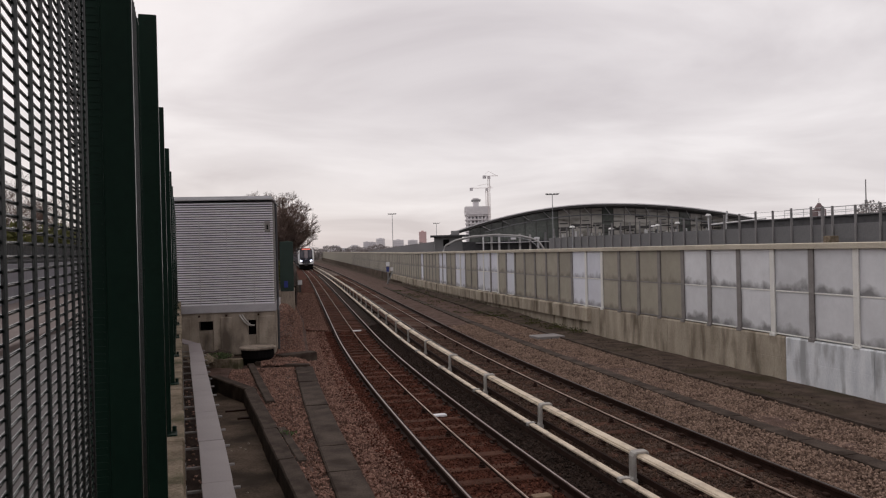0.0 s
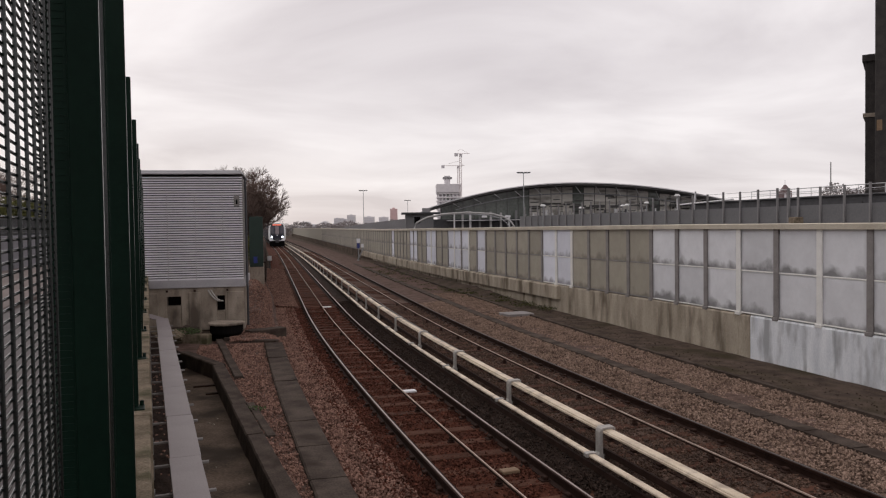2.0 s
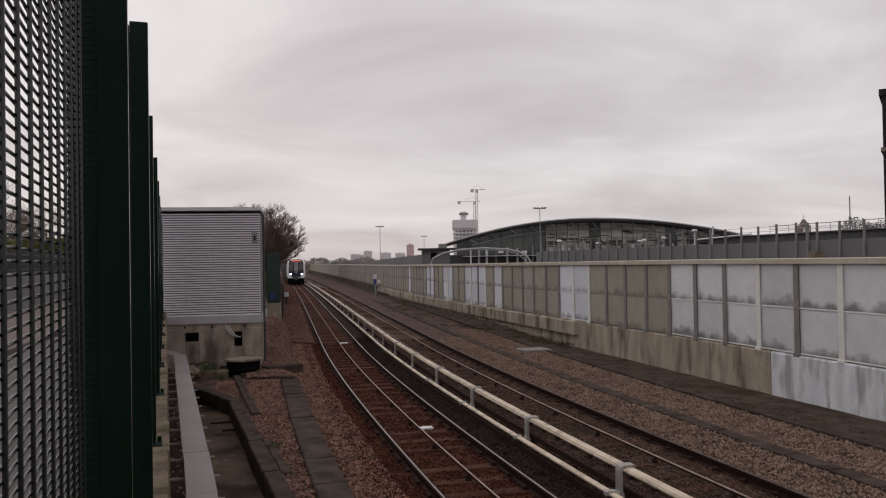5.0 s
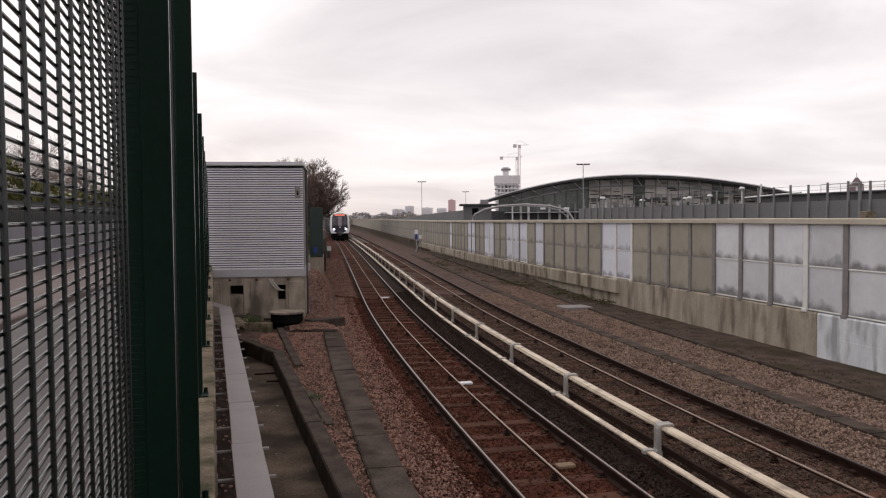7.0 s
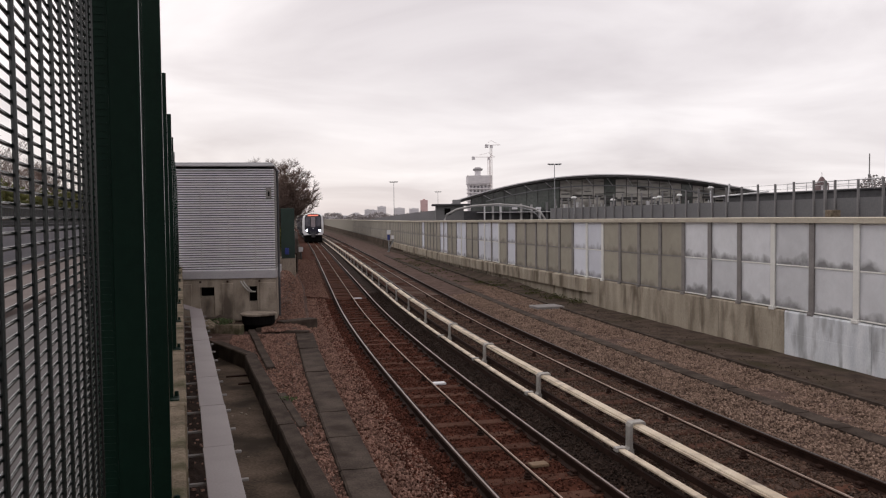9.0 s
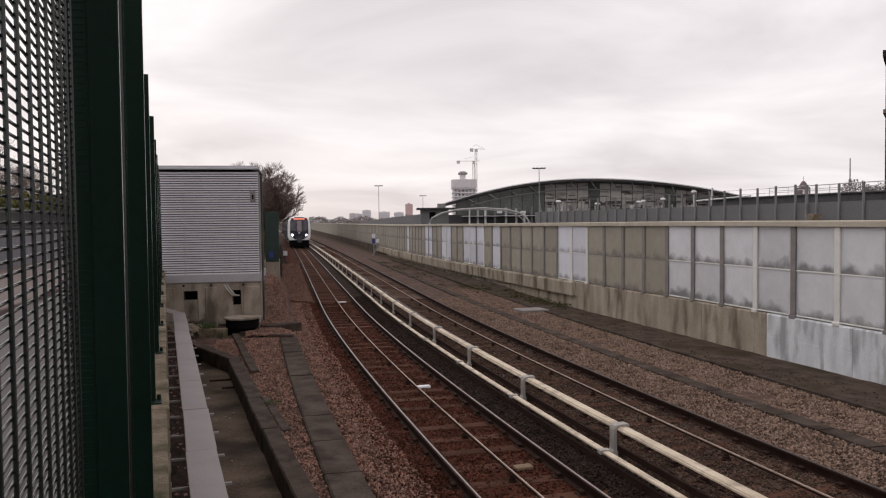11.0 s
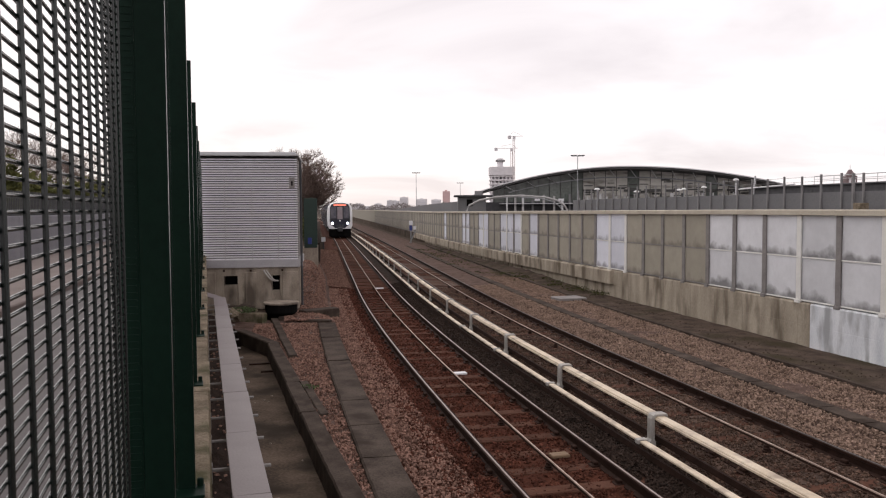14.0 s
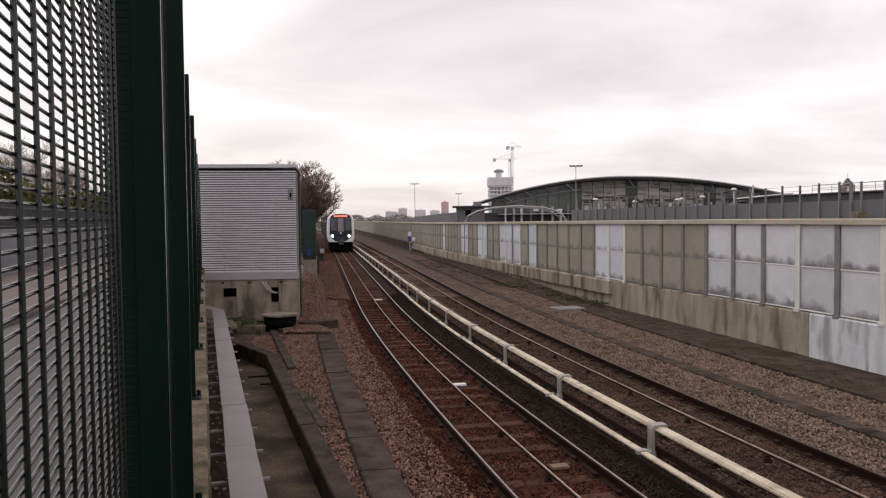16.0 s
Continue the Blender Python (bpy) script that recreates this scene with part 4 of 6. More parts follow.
# ---- louvred equipment building ----
def louvre_house():
    h = tagged(empty("equipment_building", pose(-4.52, 24.6, 0, 0, 0, 7.5)), "grey louvred equipment building on pale concrete legs", "building")
    W, D = 3.9, 3.2
    # x runs from -W to 0 along the front, y into the depth
    core = part("core", boxed(-W + 0.06, -0.06, 0.16, D, 1.60, 4.86), M_DARKMETAL, h)
    slat = bmesh.new()
    pr = [(0.0, -0.002), (-0.05, -0.002), (-0.054, 0.005), (0.0, 0.041)]
    va = [slat.verts.new((-W, y, z)) for y, z in pr]
    vb = [slat.verts.new((0.0, y, z)) for y, z in pr]
    for k in range(4):
        slat.faces.new((va[k], va[(k + 1) % 4], vb[(k + 1) % 4], vb[k]))
    slat.faces.new(va)
    slat.faces.new(vb[::-1])
    bmesh.ops.recalc_face_normals(slat, faces=slat.faces)
    first = part("louvre_slat", slat, M_LOUVRE, h)
    n = 44
    for k in range(n):
        m = Matrix.Translation((0, 0.05, 1.742 + k * 0.0708))
        if k == 0:
            first.matrix_basis = m
        else:
            piece("louvre_slat", first, h, m)
    side = bmesh.new()
    for k in range(30):
        box(side, -0.055, -0.02, 0.12, D - 0.02, 1.76 + k * 0.103, 1.83 + k * 0.103)
    part("side_louvres", side, M_POST_G, h)
    part("corner_trim", boxed(-0.006, 0.012, 0.0, 0.10, 1.70, 4.84, bevel=0.004), M_POST_G, h)
    for x in (-0.6, -1.39, -2.19, -2.98):
        part("joint_strip", boxed(x - 0.007, x + 0.007, -0.004, 0.03, 1.74, 4.28), M_FLASH, h)
    part("joint_band", boxed(-W, -0.62, -0.004, 0.03, 4.290, 4.308, bevel=0.004), M_LOUVRE, h)
    part("roof", boxed(-W - 0.05, 0.02, -0.07, D + 0.05, 4.905, 4.965, bevel=0.012), M_ROOF, h)
    part("roof_sheet", boxed(-W + 0.2, -0.05, 0.05, D - 0.2, 4.965, 5.03, bevel=0.01), M_ROOF, h)
    part("flashing", boxed(-W - 0.03, 0.03, -0.05, D, 1.50, 1.735, bevel=0.006), M_FLASH, h, "pale grey metal flashing band")
    # concrete base: back wall and legs, dark openings between
    part("base_wall", boxed(-W, -0.02, 0.45, D, 0.2, 1.5), M_CONC_PALE, h)
    for x0, x1 in ((-0.58, 0.0), (-1.85, -0.82), (-3.9, -2.26)):
        part("leg", boxed(x0, x1, 0.0, 0.45, 0.2, 1.5, bevel=0.02), M_CONC_PALE, h, "pale stained concrete leg")
    for x0, x1 in ((-0.50, -0.02), (-1.62, -1.28), (-2.9, -2.5)):
        part("pilaster", boxed(x0, x1, -0.055, 0.003, 0.2, 1.36, bevel=0.015), M_CONC_PALE, h, "chipped concrete pilaster")
    part("lintel", boxed(-3.9, 0.0, 0.003, 0.45, 1.25, 1.498), M_CONC_PALE, h)
    part("infill", boxed(-2.26, -1.85, 0.05, 0.45, 0.2, 0.97), M_CONC_PALE, h)
    # black blocks in the two openings stand in for the darkness inside
    part("recess_shade", boxed(-0.82, -0.58, 0.30, 0.452, 0.75, 1.25), M_BLACK, h)
    part("infill", boxed(-0.82, -0.58, 0.05, 0.45, 0.2, 0.78), M_CONC_PALE, h)
    part("recess_shade", boxed(-2.26, -1.85, 0.30, 0.452, 0.95, 1.25), M_BLACK, h)
    # warning plate on the louvres
    pl = part("warning_plate", boxed(-0.25, -0.09, -0.028, -0.014, 3.93, 4.25), M_POST_G, h)
    part("plate_symbol", boxed(-0.195, -0.145, -0.032, -0.0285, 4.0, 4.14), M_BLACK, pl)
    for k, (x, dx) in enumerate(((-1.06, 0.36), (-0.98, 0.36))):
        pts = [(x + dx * u, -0.06 - 0.05 * math.sin(u * 3), 1.42 - 0.33 * math.sin(u * 1.7)) for u in [i / 8 for i in range(9)]]
        part("cable", tubed(pts, 0.024, 6), M_BRACKET, h, "looped grey cable")
    for x in (-0.5, -1.45, -2.25, -3.5):
        part("bolt_head", boxed(x - 0.03, x + 0.03, -0.02, 0.01, 1.38, 1.44), M_RAILSIDE, h)
    part("drain_pipe", tubed([(0.07, 0.5, 4.8), (0.07, 0.5, 1.9), (0.09, 0.2, 1.5), (0.09, 0.2, 0.3)], 0.035, 8), M_DARKMETAL, h)
    return h


louvre_house()

# round inspection chamber before the building
ch = tagged(empty("inspection_chamber", pose(-4.9, 23.75, 0)), "round inspection chamber with a pale lid", "manhole")
part("shaft", lathe([(0.34, -0.3), (0.35, 0.12), (0.47, 0.22), (0.48, 0.46), (0.40, 0.47)], 28), M_BLACK, ch, "black round shaft")
part("lid", lathe([(0.50, 0.46), (0.53, 0.475), (0.53, 0.515), (0.51, 0.53), (0.05, 0.535)], 32), M_CONC_PALE, ch, "pale concrete disc lid")
for k, (x, y, sx, sy, z, r) in enumerate(((-6.5, 23.6, 0.6, 0.12, 0.35, 8), (-5.75, 23.1, 0.55, 0.14, 0.28, -14), (-4.3, 23.3, 0.6, 0.12, 0.13, -12), (-6.9, 22.9, 0.5, 0.13, 0.3, 3), (-3.9, 24.6, 0.6, 0.22, 0.2, 38), (-3.75, 22.75, 0.5, 0.1, 0.13, -14))):
    b = part("kerb_block", boxed(-sx, sx, -sy, sy, -0.3, z, bevel=0.02), M_KERB if k not in (2, 4, 5) else M_CONC_GREY)
    b.matrix_world = pose(x, y, 0, 0, 0, r)
    tagged(b, "broken concrete kerb block near the building", "concrete block", "kerb blocks")
for k in range(16):
    bm = bmesh.new()
    bmesh.ops.create_icosphere(bm, subdivisions=1, radius=1.0)
    for vtx in bm.verts:
        vtx.co *= random.uniform(0.7, 1.15)
    b = part("rubble", bm, M_KERB if k % 3 else M_CONC_GREY)
    sc = random.uniform(0.10, 0.32)
    b.matrix_world = pose(random.uniform(-7.4, -5.5), random.uniform(22.6, 24.4), random.uniform(0.15, 0.35), random.uniform(0, 60), 0, random.uniform(0, 180)) @ Matrix.Diagonal((sc * 1.4, sc, sc * 0.5, 1))
    tagged(b, "lump of broken concrete on rough ground", "rubble", "rubble lumps")


# ---- the street beyond the fence ----
def fpt(x, s, z):
    return FENCE @ Vector((x, s, z))


road = tagged(raw("road", [fpt(-70, -40, 1.80), fpt(-0.475, -40, 1.80), fpt(-0.475, 25, 1.80), fpt(-3.5, 60, 1.80), fpt(-3.5, 170, 1.80), fpt(-70, 170, 1.80)], [(0, 1, 2, 3, 4, 5)], M_ASPHALT),
              "worn grey asphalt street beyond the fence", "road", kind="structure")
STREET = pose(-9.98, 12.5, 0, 0, 0, 12.3)  # y: along the street wall
pave = tagged(part("pavement", boxed(-1.2, 3.4, -30, 110, 1.6, 1.90, bevel=0.02), M_PAVE), "pinkish pavement with a raised kerb", "pavement", kind="structure")
pave.matrix_world = STREET
street_wall = tagged(empty("wall_street", STREET), "low grey panelled wall along the street", "wall", kind="structure")
first = part("wall_panel", boxed(-0.2, 0.0, 0.015, 2.385, 1.85, 3.12, bevel=0.015), M_CORRWALL, street_wall)
for k in range(50):
    m = Matrix.Translation((random.uniform(-0.01, 0.01), -30 + 2.4 * k, random.uniform(-0.02, 0.02)))
    if k == 0:
        first.matrix_basis = m
    else:
        piece("wall_panel", first, street_wall, m)
railing = tagged(empty("railing", STREET), "dark iron railing on top of the street wall", "railing")
part("top_bar", boxed(-0.12, -0.08, -30, 90, 3.72, 3.76), M_DARKMETAL, railing)
part("bottom_bar", boxed(-0.12, -0.08, -30, 90, 3.2, 3.24), M_DARKMETAL, railing)
bm = boxed(-0.115, -0.085, -0.014, 0.014, 3.11, 3.85)
first = part("bar", bm, M_DARKMETAL, railing)
for k in range(260):
    m = Matrix.Translation((0, -2 + 0.16 * k, 0))
    if k == 0:
        first.matrix_basis = m
    else:
        piece("bar", first, railing, m)


# ---- trees and shrubs ----
def branch_net(base, height, spread, levels, rnd, kids=4, thick=0.12, lean=0.0):
    """Points and radii of a bare tree: a list of (start, end, radius, radius)."""
    out = []

    def grow(p, d, length, r, level):
        q = p
        pieces = 3
        for i in range(pieces):
            d2 = (d + Vector((rnd.uniform(-1, 1), rnd.uniform(-1, 1), rnd.uniform(-0.4, 0.9))) * 0.16).normalized()
            e = q + d2 * (length / pieces)
            r2 = r * (1 - 0.16)
            out.append((q, e, r, r2))
            q, d, r = e, d2, r2
            if level < levels and (i > 0 or level > 0):
                for _ in range(kids if level < levels - 1 else kids + 1):
                    a = rnd.uniform(0, 2 * math.pi)
                    side = Vector((math.cos(a), math.sin(a), 0))
                    nd = (d * rnd.uniform(0.35, 0.9) + side * rnd.uniform(0.4, 1.0) * spread + Vector((0, 0, 0.25))).normalized()
                    grow(q, nd, length * rnd.uniform(0.45, 0.72), r * 0.55, level + 1)

    grow(Vector(base), Vector((lean, 0, 1)).normalized(), height * 0.45, thick, 0)
    return out


def twig_mesh(net, keep):
    verts, faces = [], []
    for a, b, r0, r1 in net:
        if not keep(r0):
            continue
        d = (b - a).normalized()
        u = d.cross(Vector((0.3, 0.5, 0.8))).normalized()
        v = d.cross(u)
        n = 6 if r0 > 0.04 else 3
        s = len(verts)
        for p, r in ((a, r0), (b, r1)):
            for k in range(n):
                t = 2 * math.pi * k / n
                verts.append(p + r * (math.cos(t) * u + math.sin(t) * v))
        for k in range(n):
            faces.append((s + k, s + (k + 1) % n, s + n + (k + 1) % n, s + n + k))
    return verts, faces


def bare_tree(x, y, z, height, spread, seed, label, levels=4, kids=4, thick=0.12, lean=0.0, fat=1.0):
    rnd = random.Random(seed)
    net = [(a, b, max(r0, 0.006 * fat), max(r1, 0.005 * fat)) for a, b, r0, r1 in branch_net((0, 0, 0), height, spread, levels, rnd, kids, thick, lean)]
    top = max(b.z for a, b, r0, r1 in net)
    sc = height / top
    t = tagged(empty("tree", pose(x, y, z) @ Matrix.Scale(sc, 4)), label, "tree", "bare trees")
    v, f = twig_mesh(net, lambda r: r > 0.045)
    raw("trunk", v, f, M_TWIG, t)
    v, f = twig_mesh(net, lambda r: r <= 0.045)
    raw("crown", v, f, M_TWIG, t)
    return t


def leaf_cloud(name, blobs, count, size, material, label, category, seed, kind="stuff"):
    """Many small leaf quads gathered in uneven clumps."""
    rnd = np.random.RandomState(seed)
    blobs = np.array(blobs, float)
    vol = blobs[:, 3] * blobs[:, 4] * blobs[:, 5]
    pick = rnd.choice(len(blobs), count, p=vol / vol.sum())
    d = rnd.normal(size=(count, 3))
    d /= np.linalg.norm(d, axis=1)[:, None]
    rad = rnd.uniform(0.45, 1.08, (count, 1)) ** 0.6
    pos = blobs[pick, :3] + d * rad * blobs[pick, 3:6]
    a = rnd.normal(size=(count, 3))
    a /= np.linalg.norm(a, axis=1)[:, None]
    b = np.cross(a, rnd.normal(size=(count, 3)))
    b /= np.linalg.norm(b, axis=1)[:, None]
    sz = size * rnd.uniform(0.5, 1.4, (count, 1))
    v = np.stack([pos - a * sz, pos + b * sz * 0.5, pos + a * sz, pos - b * sz * 0.5], 1).reshape(-1, 3)
    faces = np.arange(count * 4).reshape(-1, 4)
    ob = raw(name, v.tolist(), faces.tolist(), material)
    return tagged(ob, label, category, kind=kind)




def twiggy_tree(x, y, z, rx, rz, zc, seed, label):
    """A round-headed bare tree: limbs fan out from the trunk and end in sheaves of fine twigs."""
    rnd = random.Random(seed)
    net = []
    trunk = [Vector((0, 0, 0)), Vector((0.1, 0, zc * 0.35)), Vector((0.05, 0.1, zc * 0.62))]
    for a, b_ in zip(trunk, trunk[1:]):
        net.append((a, b_, 0.16, 0.13))
    for _ in range(120):
        a, e = rnd.uniform(0, 2 * math.pi), math.asin(rnd.uniform(-0.38, 1.0))
        end = Vector((math.cos(a) * math.cos(e) * rx, math.sin(a) * math.cos(e) * rx, zc + math.sin(e) * rz)) * 1.0
        end = Vector((end.x * (k_ := rnd.uniform(0.72, 0.97)), end.y * k_, zc + (end.z - zc) * k_))
        p, d = trunk[2], end - trunk[2]
        prev, r = p, 0.045
        for i in range(1, 6):
            q = p + d * (i / 5) + Vector((rnd.uniform(-1, 1), rnd.uniform(-1, 1), rnd.uniform(-1, 1))) * 0.09 * (1 if i < 5 else 0)
            net.append((prev, q, r, r * 0.72))
            r *= 0.72
            for _ in range(10 if i > 1 else 1):
                dd = (d.normalized() + Vector((rnd.uniform(-1, 1), rnd.uniform(-1, 1), rnd.uniform(-0.7, 0.9))) * 0.95).normalized()
                q1 = q + dd * rnd.uniform(0.12, 0.32)
                q2 = q1 + (dd + Vector((rnd.uniform(-0.4, 0.4), rnd.uniform(-0.4, 0.4), 0.25))).normalized() * rnd.uniform(0.1, 0.26)
                net.append((q, q1, 0.0075, 0.005))
                net.append((q1, q2, 0.005, 0.0035))
                for _ in range(3):
                    q3 = q1 + (dd + Vector((rnd.uniform(-1, 1), rnd.uniform(-1, 1), rnd.uniform(-0.5, 1)))).normalized() * rnd.uniform(0.1, 0.26)
                    net.append((q1, q3, 0.0045, 0.0032))
            prev = q
    t = tagged(empty("tree", pose(x, y, z)), label, "tree", "bare trees")
    v, f = twig_mesh(net, lambda r: r > 0.055)
    raw("trunk", v, f, M_TWIG, t)
    v, f = twig_mesh(net, lambda r: r <= 0.055)
    raw("crown", v, f, M_TWIG, t)
    return t


twiggy_tree(-7.4, 42.5, 0.4, 1.8, 1.9, 4.0, 5, "dense round-headed bare tree behind the equipment building")
twiggy_tree(-8.8, 44.5, 0.4, 1.7, 1.9, 4.1, 9, "dense bare-twigged tree rising from the bank")
twiggy_tree(-8.9, 48.0, 0.4, 1.4, 1.6, 3.6, 10, "smaller bare-twigged tree on the bank")
leaf_cloud("ivy_shrub", [(-10.2, 43, 1.3, 1.4, 2.0, 1.3), (-11.6, 46, 1.5, 2.0, 2.0, 1.4), (-9.0, 40, 1.2, 0.9, 1.5, 1.2)], 5000, 0.13, M_LEAF, "dark ivy and shrubs under the bare trees", "shrub", 3)
for k, (x, y, h) in enumerate(((-16.5, 14, 6.0), (-17.5, 19, 7.2), (-18.5, 25, 6.5), (-19.5, 31, 7.4), (-21, 38, 7.8), (-23, 46, 8.2), (-25.5, 56, 9.0), (-29, 70, 9.5))):
    bare_tree(x, y, 1.8, 0.74 * h, 0.9, 20 + k, "slender bare street tree behind the wall", 3, 4, 0.09, 0.0, 0.9)
hedge = []
rr = random.Random(4)
for k in range(46):
    s = -12 + 2.0 * k
    p = STREET @ Vector((-3.4 + rr.uniform(-0.8, 0.8), s, 3.2 + rr.uniform(0.3, 0.9)))
    hedge.append((p.x, p.y, p.z, rr.uniform(0.9, 1.5), rr.uniform(1.1, 1.8), rr.uniform(0.8, 1.7)))
leaf_cloud("hedge", hedge, 42000, 0.14, M_LEAF, "overgrown dull green hedge behind the street wall", "hedge", 8)
bank = []
for k in range(40):
    y = 52 + 4.5 * k
    p = line_at(y, -5.5 + rr.uniform(-1.2, 0.6))
    bank.append((p.x, p.y, 1.0 + rr.uniform(0, 0.6), rr.uniform(1.2, 2.0), 2.4, rr.uniform(0.9, 1.7)))
leaf_cloud("lineside_scrub", bank, 14000, 0.22, M_LEAF, "dark lineside scrub along the left bank", "scrub", 11)
far_scrub = [(-48 + 6 * k + rr.uniform(-2, 2), 300 + rr.uniform(-20, 40), 1.6 + rr.uniform(0, 1.4), 5, 5, rr.uniform(1.6, 3.0)) for k in range(11)]
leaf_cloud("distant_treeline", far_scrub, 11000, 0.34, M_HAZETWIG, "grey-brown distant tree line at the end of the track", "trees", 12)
weeds = [(-2.5, 14.3, 0.07, 0.2, 0.16, 0.05), (-5.9, 23.1, 0.36, 0.4, 0.22, 0.10)]
leaf_cloud("weeds", weeds, 500, 0.03, M_WEED, "small green weeds growing in ballast", "weeds", 13)

tufts = []
for k in range(120):
    y = 30.5 + 34 * rr.random() ** 1.2
    p = wall_at(y, rr.uniform(0.15, 0.6 + 2.2 * min(1.0, (y - 30) / 12)))
    tufts.append((p.x, p.y, -0.06 + rr.uniform(0, 0.10), rr.uniform(0.15, 0.45), rr.uniform(0.2, 0.6), rr.uniform(0.02, 0.07)))
leaf_cloud("bank_weeds", tufts, 5000, 0.03, M_LEAF, "dull low weeds and dead stalks along the wall", "weeds", 29)

# ---- green lineside fence on its concrete footing ----
lf = tagged(empty("lineside_fence", Matrix.Identity(4)), "dark green lineside fence on a pale concrete footing", "fence")
y = 33.2
first_p = first_q = None
while y < 62:
    p = line_at(y + 1.0, -2.6)
    m = Matrix.Translation((p.x, p.y, 0)) @ pose(0, 0, 0, 0, 0, line_yaw(y))
    if first_p is None:
        first_p = part("fence_panel", boxed(-0.03, 0.03, -0.96, 0.96, 1.55, 3.65, bevel=0.01), M_GREENFAR, lf)
        first_q = part("fence_post", boxed(-0.06, 0.06, -1.06, -0.97, 0.9, 3.75, bevel=0.01), M_GREENFAR, lf)
        first_p.matrix_basis = first_q.matrix_basis = m
    else:
        piece("fence_panel", first_p, lf, m)
        piece("fence_post", first_q, lf, m)
    y += 2.05
part("footing", sweep([(-0.35, 0.3), (0.25, 0.3), (0.25, 1.68), (-0.35, 1.72)], 33.0, 36.5, -2.6), M_CONC_PALE, lf, "pale concrete footing block")
end = part("end_panel", boxed(-0.30, 0.24, -0.03, 0.03, 1.7, 3.72, bevel=0.01), M_GREENFAR, lf, "dark green panel closing the fence's end")
end.matrix_basis = Matrix.Translation(line_at(33.0, -2.6)) @ pose(0, 0, 0, 0, 0, 8)
part("retaining_wall", sweep([(-0.30, 0.0), (0.12, 0.0), (0.12, 1.7), (-0.30, 1.75)], 37.5, 100, -2.42), M_SOIL, lf, "dark earthy low retaining wall")
p = line_at(33.0, -2.62)
notice = part("notice_board", boxed(-0.075, 0.075, -0.015, 0.015, 1.86, 2.12), M_SIGNBLUE)
notice.matrix_world = Matrix.Translation((p.x - 0.02, p.y - 0.20, 0))
tagged(notice, "small blue notice board on the green fence", "sign")
p = line_at(64.0, -2.07)
marker = tagged(empty("marker_post", Matrix.Translation((p.x, p.y, 0))), "white square marker board on a short post", "sign")
part("post", boxed(-0.04, 0.04, 0.0, 0.08, -0.2, 0.7), M_DARKMETAL, marker)
part("board", boxed(-0.17, 0.17, -0.03, 0.0, 0.66, 1.03, bevel=0.01), M_SIGNWHITE, marker)
p = Vector((-3.35, 78.5, 0))
sig = tagged(empty("stop_board", Matrix.Translation(p)), "white and blue stop board on a post by the wall", "sign")
part("post", boxed(-0.05, 0.05, 0.02, 0.12, -0.3, 1.6), M_STEEL, sig)
part("white_plate", boxed(-0.18, 0.18, -0.02, 0.02, 1.66, 2.08), M_SIGNWHITE, sig)
part("blue_plate", boxed(-0.15, 0.13, -0.02, 0.018, 1.12, 1.62), M_SIGNBLUE, sig)
part("side_plate", boxed(0.24, 0.52, -0.02, 0.02, 1.2, 1.55), M_SIGNWHITE, sig)
part("strut", tubed([(0.5, 0.1, 1.2), (-0.2, 0.3, -0.3)], 0.06, 6), M_STEEL, sig)

# flat slab lying by the wall
slab = tagged(part("concrete_slab", boxed(-0.52, 0.52, -0.42, 0.42, 0, 0.14, bevel=0.02), M_POST_G), "grey concrete slab lying at the foot of the wall", "slab")
slab.matrix_world = pose(4.48, 28.9, -0.10, 0, 0, 18)

# ---- tall fence beyond the wall ----
YARD = pose(39.08, 8.52, 0, 0, 0, 12.3)  # y: along that fence
yard = tagged(raw("yard", [YARD @ Vector(v) for v in ((-8, -60, 1.2), (120, -60, 1.2), (120, 260, 1.2), (-8, 260, 1.2))], [(0, 1, 2, 3)], M_ASPHALT), "grey yard beyond the noise barrier", "yard", kind="structure")
tall = tagged(empty("tall_fence", YARD), "tall grey panelled fence with projecting posts", "fence")
first = part("fence_post", boxed(-0.12, 0.02, -0.065, 0.065, 1.2, 5.62, bevel=0.01), M_TALLPOST, tall)
first2 = part("fence_panel", boxed(0.03, 0.09, 0.02, 2.15, 1.2, 4.32), M_FENCEPANEL, tall)
for k in range(-6, 24):
    m = Matrix.Translation((0, 49.9 + 2.17 * k, random.uniform(-0.08, 0.05)))
    m2 = Matrix.Translation((0, 49.9 + 2.17 * k, 0))
    if k == -6:
        first.matrix_basis, first2.matrix_basis = m, m2
    else:
        piece("fence_post", first, tall, m)
        piece("fence_panel", first2, tall, m2)
part("extra_post", boxed(-0.14, 0.02, 48.62, 48.78, 1.2, 5.6), M_TALLPOST, tall)
bm = bmesh.new()
for z in (5.15, 5.5):
    tube(bm, [(-0.05, 30, z), (-0.05, 66, z)], 0.012, 4)
part("top_wire", bm, M_TALLPOST, tall, "thin strained wires")
shed = tagged(empty("low_shed", YARD), "long low dark grey shed behind the tall fence", "building")
part("wall", boxed(7, 16, 34, 72, 1.2, 5.08), M_DARKMETAL, shed)
part("roof", boxed(6.7, 16.4, 33.7, 72.3, 5.08, 5.22, bevel=0.03), M_DARKMETAL, shed)
for k in range(8):
    part("panel_seam", boxed(6.96, 7.0, 36 + 4.4 * k, 36.12 + 4.4 * k, 1.3, 4.65), M_ROOFDARK, shed)
for z in (5.62, 5.92):
    part("handrail", tubed([(6.9, 42, z), (6.9, 62, z)], 0.022, 5), M_WHITEPIPE, shed, "thin pale roof handrail")
